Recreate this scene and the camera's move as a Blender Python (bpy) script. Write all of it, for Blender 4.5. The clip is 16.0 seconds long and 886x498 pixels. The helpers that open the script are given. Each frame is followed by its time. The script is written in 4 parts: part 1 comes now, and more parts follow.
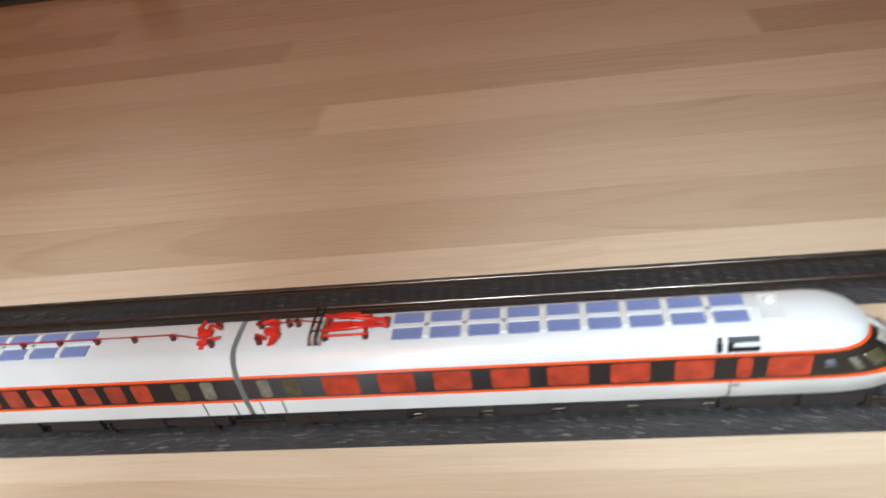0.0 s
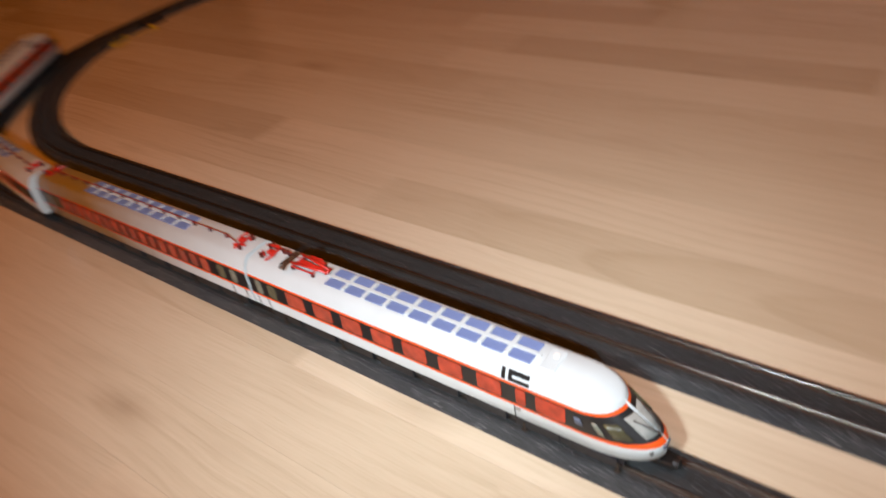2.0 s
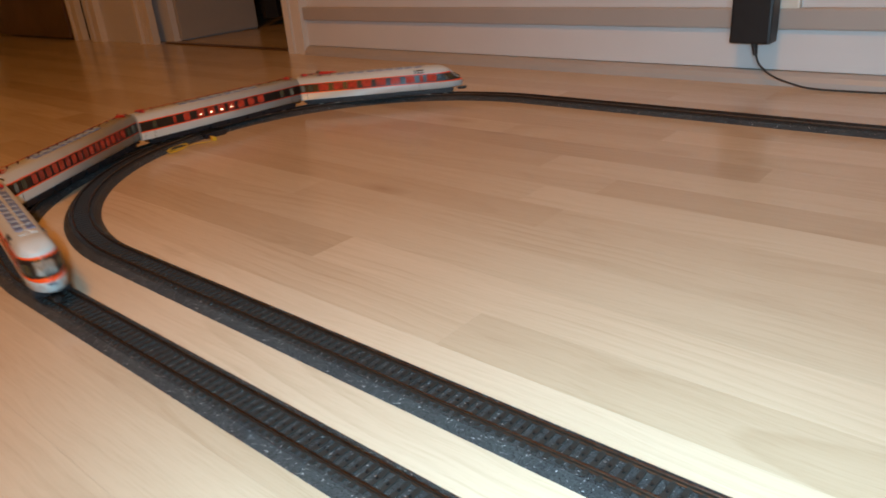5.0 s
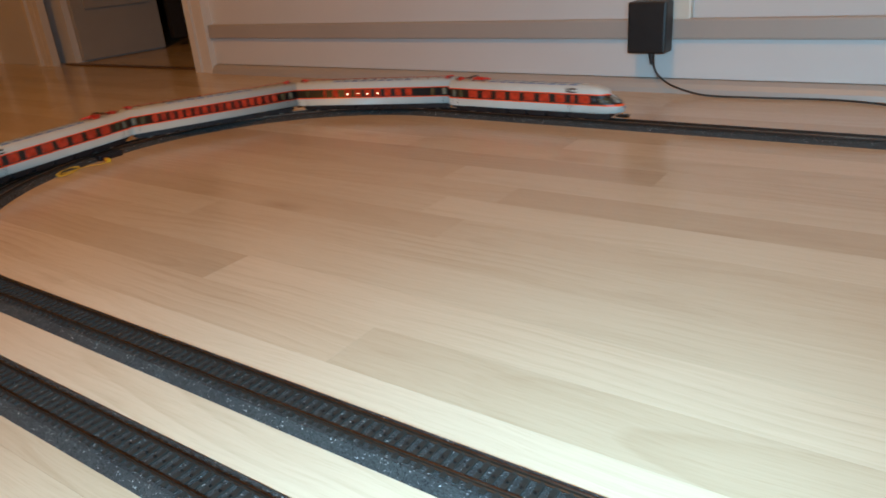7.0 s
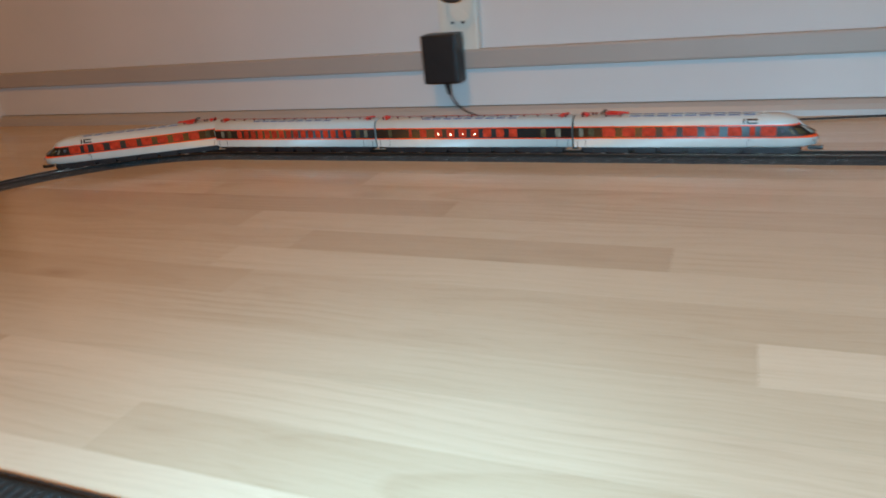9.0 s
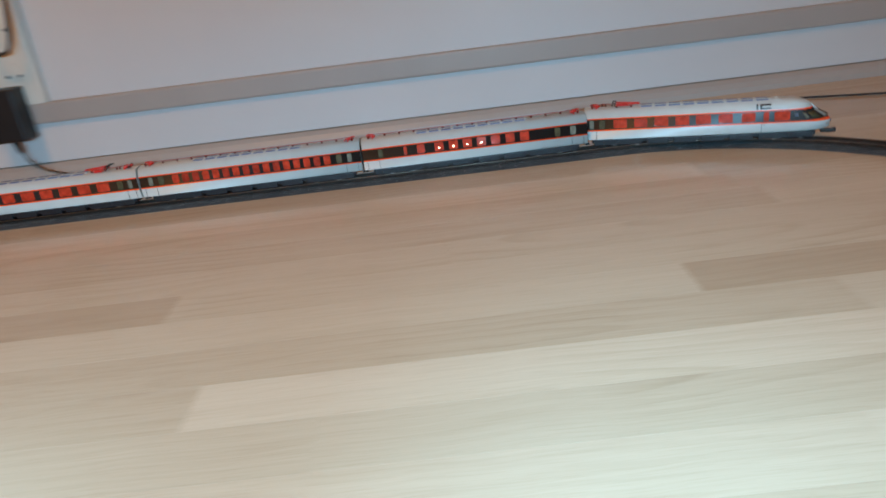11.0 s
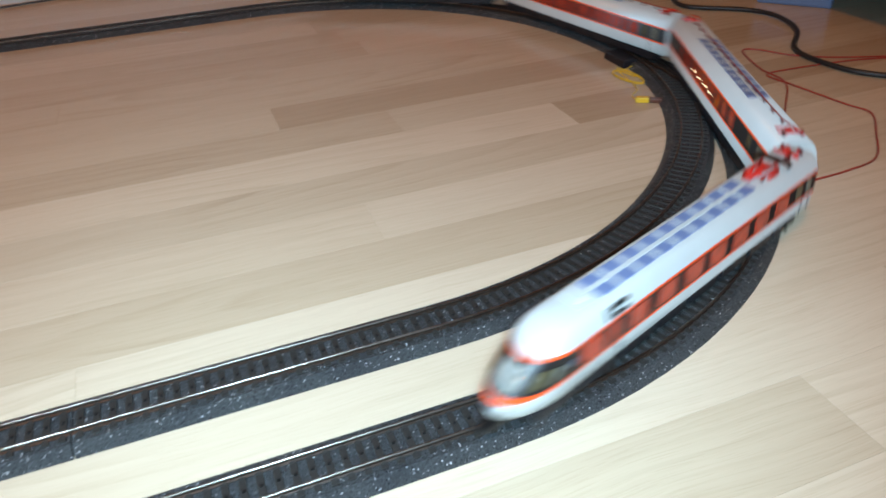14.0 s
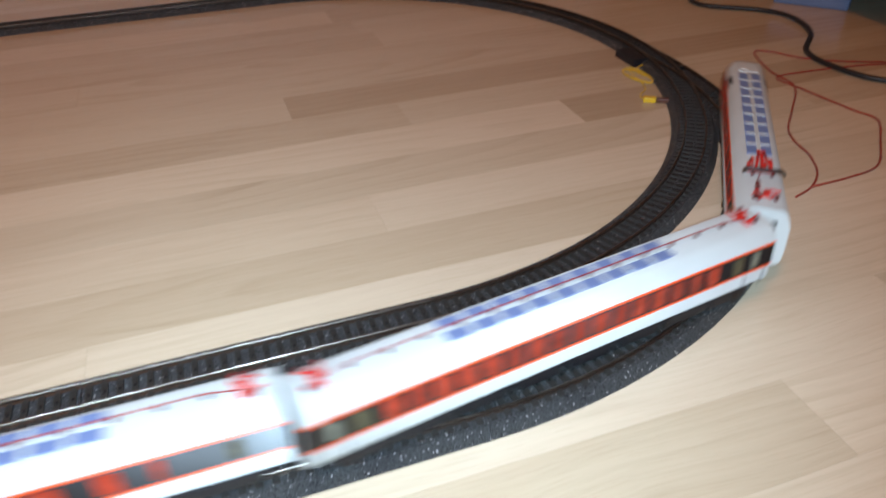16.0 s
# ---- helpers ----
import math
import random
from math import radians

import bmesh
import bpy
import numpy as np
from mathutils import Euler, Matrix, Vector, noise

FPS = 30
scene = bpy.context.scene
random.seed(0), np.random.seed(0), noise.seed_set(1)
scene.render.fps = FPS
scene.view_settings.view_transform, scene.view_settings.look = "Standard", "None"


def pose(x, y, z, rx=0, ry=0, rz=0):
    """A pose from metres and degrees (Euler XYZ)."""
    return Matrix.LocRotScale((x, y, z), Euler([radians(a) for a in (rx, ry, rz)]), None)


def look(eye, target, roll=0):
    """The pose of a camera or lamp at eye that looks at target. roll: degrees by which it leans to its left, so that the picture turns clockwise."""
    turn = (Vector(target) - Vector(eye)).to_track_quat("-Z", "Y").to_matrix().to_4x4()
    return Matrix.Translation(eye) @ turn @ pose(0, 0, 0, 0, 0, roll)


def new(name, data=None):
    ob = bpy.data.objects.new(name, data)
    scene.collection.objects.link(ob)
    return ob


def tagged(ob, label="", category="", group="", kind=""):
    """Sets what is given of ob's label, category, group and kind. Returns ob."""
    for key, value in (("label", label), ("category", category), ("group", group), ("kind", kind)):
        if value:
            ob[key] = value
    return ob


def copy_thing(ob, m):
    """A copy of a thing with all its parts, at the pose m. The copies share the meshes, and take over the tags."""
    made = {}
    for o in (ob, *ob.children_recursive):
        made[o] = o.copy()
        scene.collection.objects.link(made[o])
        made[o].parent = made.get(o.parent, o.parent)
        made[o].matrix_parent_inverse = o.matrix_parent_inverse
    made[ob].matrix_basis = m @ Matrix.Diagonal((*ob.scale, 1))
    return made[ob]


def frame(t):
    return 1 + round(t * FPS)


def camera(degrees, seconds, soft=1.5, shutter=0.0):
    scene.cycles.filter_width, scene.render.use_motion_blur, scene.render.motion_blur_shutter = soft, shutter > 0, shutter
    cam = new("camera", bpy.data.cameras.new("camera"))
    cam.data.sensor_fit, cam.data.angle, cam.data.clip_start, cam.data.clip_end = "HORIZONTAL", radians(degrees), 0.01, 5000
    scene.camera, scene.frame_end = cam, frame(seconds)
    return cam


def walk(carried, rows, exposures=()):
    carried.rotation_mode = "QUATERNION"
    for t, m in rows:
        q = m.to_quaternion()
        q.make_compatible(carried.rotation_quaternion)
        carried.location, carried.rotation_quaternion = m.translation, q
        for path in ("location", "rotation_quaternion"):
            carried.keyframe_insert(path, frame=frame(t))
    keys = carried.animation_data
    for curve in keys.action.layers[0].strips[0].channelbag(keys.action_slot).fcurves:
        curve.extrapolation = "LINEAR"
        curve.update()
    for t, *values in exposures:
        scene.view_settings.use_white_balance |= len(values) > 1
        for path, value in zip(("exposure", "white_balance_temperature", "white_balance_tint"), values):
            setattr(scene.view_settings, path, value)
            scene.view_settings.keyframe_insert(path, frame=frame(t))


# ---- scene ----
cam = camera(63.66, 16.0, soft=1.7, shutter=0.9)
walk(cam, [
    (0, look((0.9494, -0.2988, 0.2727), (0.8040, 0.4804, -0.3371), -10.54)),
    (0.5, look((0.9057, -0.2930, 0.2890), (0.6494, 0.4484, -0.3311), -11.96)),
    (1, look((0.8578, -0.3015, 0.3056), (0.4890, 0.3876, -0.3182), -12.58)),
    (1.5, look((0.8072, -0.2975, 0.3158), (0.3704, 0.3305, -0.3283), -11.88)),
    (2, look((0.7705, -0.2931, 0.3256), (0.2237, 0.2996, -0.2657), -11.31)),
    (2.5, look((0.7104, -0.2886, 0.3033), (0.0630, 0.2806, -0.2035), -10.56)),
    (3.1, look((0.6760, -0.2893, 0.2960), (0.0208, 0.3151, -0.1571), -7.38)),
    (5.3, look((0.6677, -0.2581, 0.2561), (0.0585, 0.4293, -0.1394), -4.63)),
    (5.5, look((0.6706, -0.2502, 0.2506), (0.0589, 0.4389, -0.1381), -4.88)),
    (6, look((0.6749, -0.2468, 0.2510), (0.0825, 0.4565, -0.1419), -4.60)),
    (6.5, look((0.6817, -0.2428, 0.2550), (0.1215, 0.4913, -0.1286), -4.68)),
    (7, look((0.6858, -0.2427, 0.2559), (0.1451, 0.5035, -0.1324), -4.69)),
    (7.5, look((0.6922, -0.2382, 0.2573), (0.1700, 0.5214, -0.1304), -4.83)),
    (8, look((0.7043, -0.2328, 0.2589), (0.2246, 0.5552, -0.1271), -4.29)),
    (8.5, look((0.7216, -0.2201, 0.2612), (0.2971, 0.6013, -0.1195), -5.46)),
    (9, look((0.7406, -0.2041, 0.2650), (0.3710, 0.6466, -0.1087), -5.89)),
    (9.5, look((0.7608, -0.1857, 0.2727), (0.4810, 0.6930, -0.1139), -5.00)),
    (9.7, look((0.7756, -0.1845, 0.2738), (0.5337, 0.7043, -0.1154), -6.67)),
    (11.8, look((1.0698, -0.1727, 0.2631), (1.1930, 0.7412, -0.1237), -5.44)),
    (12, look((1.0856, -0.1883, 0.2543), (1.2494, 0.7118, -0.1494), -5.54)),
    (12.5, look((1.1027, -0.2194, 0.2526), (1.3471, 0.6424, -0.1918), -4.92)),
    (13, look((1.1096, -0.2508, 0.2595), (1.4212, 0.5684, -0.2219), -3.44)),
    (13.5, look((1.1017, -0.2879, 0.2688), (1.4393, 0.4945, -0.2546), -2.79)),
    (14, look((1.0730, -0.3041, 0.2729), (1.3578, 0.4746, -0.2861), -2.49)),
    (14.5, look((1.0749, -0.3097, 0.2805), (1.3433, 0.4719, -0.2825), -2.26)),
    (15, look((1.0762, -0.3070, 0.2852), (1.3636, 0.4763, -0.2660), -1.27)),
    (15.5, look((1.0748, -0.3067, 0.2837), (1.3702, 0.4734, -0.2678), -0.85)),
    (16, look((1.0808, -0.3156, 0.2851), (1.3404, 0.4605, -0.2895), -1.54)),
], exposures=[
    (0, -1.05, 9400, 29), (1, -1.04, 9400, 30), (2, -0.85, 9400, 31), (2.5, -0.68, 9000, 28), (3.2, -0.45, 8300, 21), (5.3, -0.01, 6500, 0),
    (7, -0.01, 6100, -5), (9, 0.0, 5850, -7), (12, -0.02, 5800, -3), (13, -0.15, 6100, 1), (14, -0.42, 6900, 10), (15, -0.63, 7450, 19), (16, -0.66, 7600, 20)])

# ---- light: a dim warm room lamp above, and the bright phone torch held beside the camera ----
world = bpy.data.worlds.new("world")
world.use_nodes = True
scene.world = world
world.node_tree.nodes["Background"].inputs[0].default_value = (1.0, 0.55, 0.25, 1)
world.node_tree.nodes["Background"].inputs[1].default_value = 0.02


def area_lamp(name, m, size, size_y, watts, colour):
    data = bpy.data.lights.new(name, "AREA")
    data.shape, data.size, data.size_y, data.energy, data.color = "RECTANGLE", size, size_y, watts, colour
    ob = new(name, data)
    ob.matrix_basis = m
    return ob


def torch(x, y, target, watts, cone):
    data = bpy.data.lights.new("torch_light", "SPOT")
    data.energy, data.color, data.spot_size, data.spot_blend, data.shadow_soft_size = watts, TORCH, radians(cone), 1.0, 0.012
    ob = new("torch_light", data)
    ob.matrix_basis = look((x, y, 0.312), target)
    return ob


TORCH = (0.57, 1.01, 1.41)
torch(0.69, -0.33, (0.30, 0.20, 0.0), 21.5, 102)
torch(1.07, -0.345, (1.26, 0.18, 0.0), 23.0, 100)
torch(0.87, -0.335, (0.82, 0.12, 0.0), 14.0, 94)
area_lamp("room_lamp_light", look((0.3, -0.9, 2.25), (0.3, -0.9, 0)), 0.4, 0.4, 32.0, (1.0, 0.355, 0.036))

# ---- plan: an oval of model railway track on a strip-wood floor ----
L = 1.1775         # straight
R = 0.3642         # curve radius
D = 0.0775         # spacing of the parallel tracks
WALL_Y = 0.990
RAIL = 0.0098      # rail head above the floor


# ---- materials ----
def material(name, build, **kw):
    mat = bpy.data.materials.new(name)
    mat.use_nodes = True
    nt = mat.node_tree
    bsdf = nt.nodes["Principled BSDF"]
    build(nt, bsdf, **kw)
    return mat


def node(nt, kind, **values):
    n = nt.nodes.new(kind)
    for k, v in values.items():
        n.inputs[k].default_value = v
    return n


def ramp(nt, fac, stops):
    n = nt.nodes.new("ShaderNodeValToRGB")
    els = n.color_ramp.elements
    while len(els) < len(stops):
        els.new(0.5)
    for e, (p, c) in zip(els, stops):
        e.position, e.color = p, (*c, 1)
    nt.links.new(fac, n.inputs[0])
    return n


def bump(nt, bsdf, height, strength, distance):
    b = node(nt, "ShaderNodeBump", Strength=strength, Distance=distance)
    nt.links.new(height, b.inputs["Height"])
    nt.links.new(b.outputs[0], bsdf.inputs["Normal"])


def mix(nt, fac, a, b, mode="MIX"):
    m = nt.nodes.new("ShaderNodeMix")
    m.data_type, m.blend_type = "RGBA", mode
    for sock, v in ((m.inputs[0], fac), (m.inputs[6], a), (m.inputs[7], b)):
        if isinstance(v, (int, float)):
            sock.default_value = v
        elif isinstance(v, tuple):
            sock.default_value = (*v, 1)
        else:
            nt.links.new(v, sock)
    return m.outputs[2]


def plain(nt, bsdf, colour=(0.5, 0.5, 0.5), rough=0.5, metal=0.0, vary=0.12, scale=60.0, relief=0.0, coat=0.0, spec=0.5):
    """Paint or plastic with faint mottling at two scales and a little relief."""
    tc = nt.nodes.new("ShaderNodeTexCoord")
    n1 = node(nt, "ShaderNodeTexNoise", Scale=scale, Detail=4.0)
    n2 = node(nt, "ShaderNodeTexNoise", Scale=scale * 9, Detail=3.0)
    nt.links.new(tc.outputs["Object"], n1.inputs["Vector"])
    nt.links.new(tc.outputs["Object"], n2.inputs["Vector"])
    dark = tuple(c * (1 - vary) for c in colour)
    light = tuple(min(1, c * (1 + vary * 0.6)) for c in colour)
    r = ramp(nt, n1.outputs[0], [(0.3, dark), (0.7, light)])
    nt.links.new(r.outputs[0], bsdf.inputs["Base Color"])
    mr = nt.nodes.new("ShaderNodeMapRange")
    mr.inputs[3].default_value, mr.inputs[4].default_value = rough * 0.85, min(1, rough * 1.2)
    nt.links.new(n2.outputs[0], mr.inputs[0])
    nt.links.new(mr.outputs[0], bsdf.inputs["Roughness"])
    bsdf.inputs["Metallic"].default_value = metal
    bsdf.inputs["Coat Weight"].default_value = coat
    bsdf.inputs["Specular IOR Level"].default_value = spec
    if relief:
        bump(nt, bsdf, n2.outputs[0], 0.4, relief)


def wood(nt, bsdf, tone=1.0, tint=(1, 1, 1), island=False):
    """Pale lacquered strip wood, grain along x, each strip shifted in the grain and in tone."""
    tc = nt.nodes.new("ShaderNodeTexCoord")
    src = nt.nodes.new("ShaderNodeNewGeometry" if island else "ShaderNodeObjectInfo")
    rnd = src.outputs["Random Per Island"] if island else src.outputs["Random"]
    off = nt.nodes.new("ShaderNodeVectorMath")
    off.operation = "SCALE"
    off.inputs[0].default_value = (3.7, 9.1, 5.3)
    nt.links.new(rnd, off.inputs["Scale"])
    add = nt.nodes.new("ShaderNodeVectorMath")
    nt.links.new(tc.outputs["Object"], add.inputs[0])
    nt.links.new(off.outputs[0], add.inputs[1])
    warp = node(nt, "ShaderNodeTexNoise", Scale=5.0, Detail=2.0)
    nt.links.new(add.outputs[0], warp.inputs["Vector"])
    wsc = nt.nodes.new("ShaderNodeVectorMath")
    wsc.operation = "SCALE"
    wsc.inputs["Scale"].default_value = 0.022
    nt.links.new(warp.outputs["Color"], wsc.inputs[0])
    add2 = nt.nodes.new("ShaderNodeVectorMath")
    nt.links.new(add.outputs[0], add2.inputs[0])
    nt.links.new(wsc.outputs[0], add2.inputs[1])

    def grain(sx, sy, scale, detail):
        m = nt.nodes.new("ShaderNodeMapping")
        m.inputs["Scale"].default_value = (sx, sy, 1)
        nt.links.new(add2.outputs[0], m.inputs[0])
        n = node(nt, "ShaderNodeTexNoise", Scale=scale, Detail=detail, Roughness=0.6)
        nt.links.new(m.outputs[0], n.inputs["Vector"])
        return n.outputs[0]
    broad = grain(0.6, 9.0, 6.0, 4.0)
    fine = grain(1.0, 40.0, 10.0, 3.0)
    pores = grain(3.0, 120.0, 12.0, 2.0)
    # long flame figures: stretched growth rings about a centre of each strip's own
    parts = []
    for rate, span in ((17.3, 0.9), (41.7, 0.16)):
        mul = nt.nodes.new("ShaderNodeMath")
        mul.operation = "MULTIPLY"
        mul.inputs[1].default_value = rate
        nt.links.new(rnd, mul.inputs[0])
        fra = nt.nodes.new("ShaderNodeMath")
        fra.operation = "FRACT"
        nt.links.new(mul.outputs[0], fra.inputs[0])
        rng_ = nt.nodes.new("ShaderNodeMapRange")
        rng_.inputs[3].default_value, rng_.inputs[4].default_value = -span / 2, span / 2
        nt.links.new(fra.outputs[0], rng_.inputs[0])
        parts.append(rng_.outputs[0])
    comb = nt.nodes.new("ShaderNodeCombineXYZ")
    nt.links.new(parts[0], comb.inputs[0])
    nt.links.new(parts[1], comb.inputs[1])
    cen = nt.nodes.new("ShaderNodeVectorMath")
    nt.links.new(tc.outputs["Object"], cen.inputs[0])
    nt.links.new(comb.outputs[0], cen.inputs[1])
    wob = nt.nodes.new("ShaderNodeVectorMath")
    nt.links.new(cen.outputs[0], wob.inputs[0])
    nt.links.new(wsc.outputs[0], wob.inputs[1])
    fmap = nt.nodes.new("ShaderNodeMapping")
    fmap.inputs["Scale"].default_value = (0.085, 1, 0)
    nt.links.new(wob.outputs[0], fmap.inputs[0])
    wave = node(nt, "ShaderNodeTexWave", Scale=30.0, Distortion=1.4, Detail=2.0)
    wave.wave_type, wave.rings_direction, wave.wave_profile = "RINGS", "Z", "SAW"
    nt.links.new(fmap.outputs[0], wave.inputs["Vector"])
    flame = ramp(nt, wave.outputs["Fac"], [(0.0, (1, 1, 1)), (0.55, (0.98, 0.97, 0.955)), (0.92, (0.86, 0.83, 0.79)), (1.0, (0.97, 0.96, 0.95))])
    c = lambda r, g, b: (r * tone * tint[0], g * tone * tint[1], b * tone * tint[2])
    base = ramp(nt, broad, [(0.2, c(0.545, 0.43, 0.295)), (0.42, c(0.59, 0.475, 0.335)), (0.62, c(0.605, 0.49, 0.348)), (0.8, c(0.575, 0.46, 0.32))])
    fr = ramp(nt, fine, [(0.35, (0.80, 0.76, 0.71)), (0.6, (1, 1, 1))])
    col = mix(nt, 0.22, base.outputs[0], fr.outputs[0], "MULTIPLY")
    pr = ramp(nt, pores, [(0.36, (0.78, 0.72, 0.66)), (0.46, (1, 1, 1))])
    col = mix(nt, 0.28, col, pr.outputs[0], "MULTIPLY")
    tr = ramp(nt, rnd, [(0.0, (0.93, 0.91, 0.89)), (0.5, (1, 1, 1)), (1.0, (1.05, 1.06, 1.07))])
    col = mix(nt, 1.0, col, tr.outputs[0], "MULTIPLY")
    fade = nt.nodes.new("ShaderNodeMapRange")
    fade.inputs[1].default_value, fade.inputs[2].default_value, fade.inputs[4].default_value = 0.42, 0.66, 0.75
    nt.links.new(warp.outputs["Fac"], fade.inputs[0])
    col = mix(nt, fade.outputs[0], col, flame.outputs[0], "MULTIPLY")
    # faint smoky patches and small dark knots drawn out along the grain
    smoke = ramp(nt, grain(2.2, 11.0, 2.6, 3.0), [(0.60, (1, 1, 1)), (0.74, (0.86, 0.83, 0.81))])
    col = mix(nt, 0.5, col, smoke.outputs[0], "MULTIPLY")
    kmap = nt.nodes.new("ShaderNodeMapping")
    kmap.inputs["Scale"].default_value = (3.2, 9.0, 0.01)
    nt.links.new(add2.outputs[0], kmap.inputs[0])
    knot = node(nt, "ShaderNodeTexVoronoi", Scale=0.9)
    nt.links.new(kmap.outputs[0], knot.inputs["Vector"])
    kr = ramp(nt, knot.outputs["Distance"], [(0.0, (0.66, 0.60, 0.56)), (0.045, (0.84, 0.80, 0.77)), (0.13, (1, 1, 1))])
    col = mix(nt, 0.8, col, kr.outputs[0], "MULTIPLY")
    nt.links.new(col, bsdf.inputs["Base Color"])
    mr = nt.nodes.new("ShaderNodeMapRange")
    mr.inputs[3].default_value, mr.inputs[4].default_value = 0.10, 0.19
    nt.links.new(fine, mr.inputs[0])
    nt.links.new(mr.outputs[0], bsdf.inputs["Roughness"])
    bsdf.inputs["Specular IOR Level"].default_value = 0.45
    bump(nt, bsdf, pores, 0.12, 0.0006)


def ballast(nt, bsdf):
    """Dark moulded gravel with pale glossy grains, the glitter partly put into their colour."""
    tc = nt.nodes.new("ShaderNodeTexCoord")
    v = node(nt, "ShaderNodeTexVoronoi", Scale=1500.0)
    nt.links.new(tc.outputs["Object"], v.inputs["Vector"])
    n = node(nt, "ShaderNodeTexNoise", Scale=35.0, Detail=3.0)
    nt.links.new(tc.outputs["Object"], n.inputs["Vector"])
    sep = nt.nodes.new("ShaderNodeSeparateColor")
    nt.links.new(v.outputs["Color"], sep.inputs[0])
    r = ramp(nt, sep.outputs[0], [(0.0, (0.022, 0.024, 0.025)), (0.7, (0.042, 0.046, 0.048)), (0.975, (0.062, 0.066, 0.070)), (0.996, (0.55, 0.55, 0.55))])
    big = ramp(nt, n.outputs[0], [(0.35, (0.75, 0.75, 0.78)), (0.65, (1.1, 1.08, 1.05))])
    nt.links.new(mix(nt, 1.0, r.outputs[0], big.outputs[0], "MULTIPLY"), bsdf.inputs["Base Color"])
    rr = ramp(nt, sep.outputs[1], [(0.0, (0.75, 0.75, 0.75)), (0.9, (0.5, 0.5, 0.5)), (0.97, (0.12, 0.12, 0.12))])
    nt.links.new(rr.outputs[0], bsdf.inputs["Roughness"])
    bump(nt, bsdf, v.outputs["Distance"], 0.9, 0.0009)


def glowing(nt, bsdf, colour=(1, 0.1, 0.02), glow=0.3, rough=0.22):
    """A window of tinted plastic with the lit carriage behind it."""
    tc = nt.nodes.new("ShaderNodeTexCoord")
    n = node(nt, "ShaderNodeTexNoise", Scale=140.0, Detail=2.0)
    nt.links.new(tc.outputs["Object"], n.inputs["Vector"])
    r = ramp(nt, n.outputs[0], [(0.3, tuple(c * 0.55 for c in colour)), (0.68, colour)])
    nt.links.new(r.outputs[0], bsdf.inputs["Base Color"])
    nt.links.new(r.outputs[0], bsdf.inputs["Emission Color"])
    bsdf.inputs["Emission Strength"].default_value = glow
    bsdf.inputs["Roughness"].default_value = rough


M = {}
M["wood"] = material("strip_wood", wood)
M["wood_pale"] = material("strip_wood_pale", wood, tone=1.12, tint=(1, 1.01, 1.03))
M["wood_mid"] = material("strip_wood_mid", wood, tone=1.03)
M["wood_brown"] = material("strip_wood_brown", wood, tone=0.88, tint=(1, 0.96, 0.92))
M["wood_rest"] = material("strip_wood_rest", wood, island=True)
M["wall"] = material("white_wall_paint", plain, colour=(0.66, 0.655, 0.65), rough=0.5, vary=0.04, scale=4, relief=0.0003)
M["trim"] = material("cream_trim_paint", plain, colour=(0.42, 0.385, 0.35), rough=0.4, vary=0.05, scale=8, relief=0.0002)
M["white_trim"] = material("white_door_trim_paint", plain, colour=(0.72, 0.68, 0.62), rough=0.35, vary=0.05, scale=8)
M["door_wood"] = material("brown_door_veneer", plain, colour=(0.12, 0.065, 0.03), rough=0.4, vary=0.3, scale=6)
M["hall"] = material("dull_grey_hall_paint", plain, colour=(0.36, 0.35, 0.33), rough=0.5, vary=0.06, scale=6)
M["ceiling"] = material("ceiling_paint", plain, colour=(0.7, 0.68, 0.64), rough=0.8, vary=0.04, scale=3)
# curtain cloth; also painted shade on hallway wall, door gap and socket holes
M["dark"] = material("near_black_cloth_and_shade", plain, colour=(0.012, 0.011, 0.012), rough=0.9, vary=0.3, scale=20)
M["ballast"] = material("grey_ballast", ballast)
M["sleeper"] = material("brown_sleeper_plastic", plain, colour=(0.021, 0.019, 0.0165), rough=0.6, vary=0.3, scale=300)
M["stud"] = material("dark_contact_stud", plain, colour=(0.006, 0.006, 0.006), rough=0.4, vary=0.2, scale=300)
M["rail"] = material("browned_nickel_rail", plain, colour=(0.045, 0.027, 0.018), rough=0.4, metal=0.4, vary=0.35, scale=120)
M["railtop"] = material("bright_rail_head", plain, colour=(0.24, 0.20, 0.17), rough=0.30, metal=1.0, vary=0.25, scale=90)
M["white"] = material("white_train_plastic", plain, colour=(0.53, 0.565, 0.55), rough=0.36, vary=0.05, scale=40, coat=0.05)
M["orange"] = material("orange_stripe", plain, colour=(0.86, 0.085, 0.012), rough=0.42, vary=0.06, scale=60)
M["black"] = material("black_window_band", plain, colour=(0.014, 0.0125, 0.012), rough=0.40, vary=0.2, scale=80)
M["navy"] = material("dark_navy_underframe", plain, colour=(0.007, 0.0075, 0.011), rough=0.5, vary=0.3, scale=90)
M["blue"] = material("blue_grey_roof_panel", plain, colour=(0.14, 0.20, 0.37), rough=0.4, vary=0.12, scale=120)
M["red"] = material("red_roof_plastic", plain, colour=(0.62, 0.025, 0.015), rough=0.35, vary=0.15, scale=120)
M["wire_red"] = material("dull_red_cable", plain, colour=(0.36, 0.022, 0.015), rough=0.4, vary=0.2, scale=120)
M["maroon"] = material("dark_red_insulator", plain, colour=(0.12, 0.015, 0.012), rough=0.4, vary=0.2, scale=120)
M["window"] = material("lit_red_window", glowing, colour=(0.54, 0.048, 0.022), glow=0.06, rough=0.13)
M["window_dim"] = material("dim_red_window", glowing, colour=(0.40, 0.036, 0.02), glow=0.05, rough=0.13)
M["bulb"] = material("lit_lamp", glowing, colour=(1.0, 0.72, 0.45), glow=14.0)
M["pale_glass"] = material("pale_door_window", plain, colour=(0.17, 0.17, 0.13), rough=0.25, vary=0.3, scale=200)
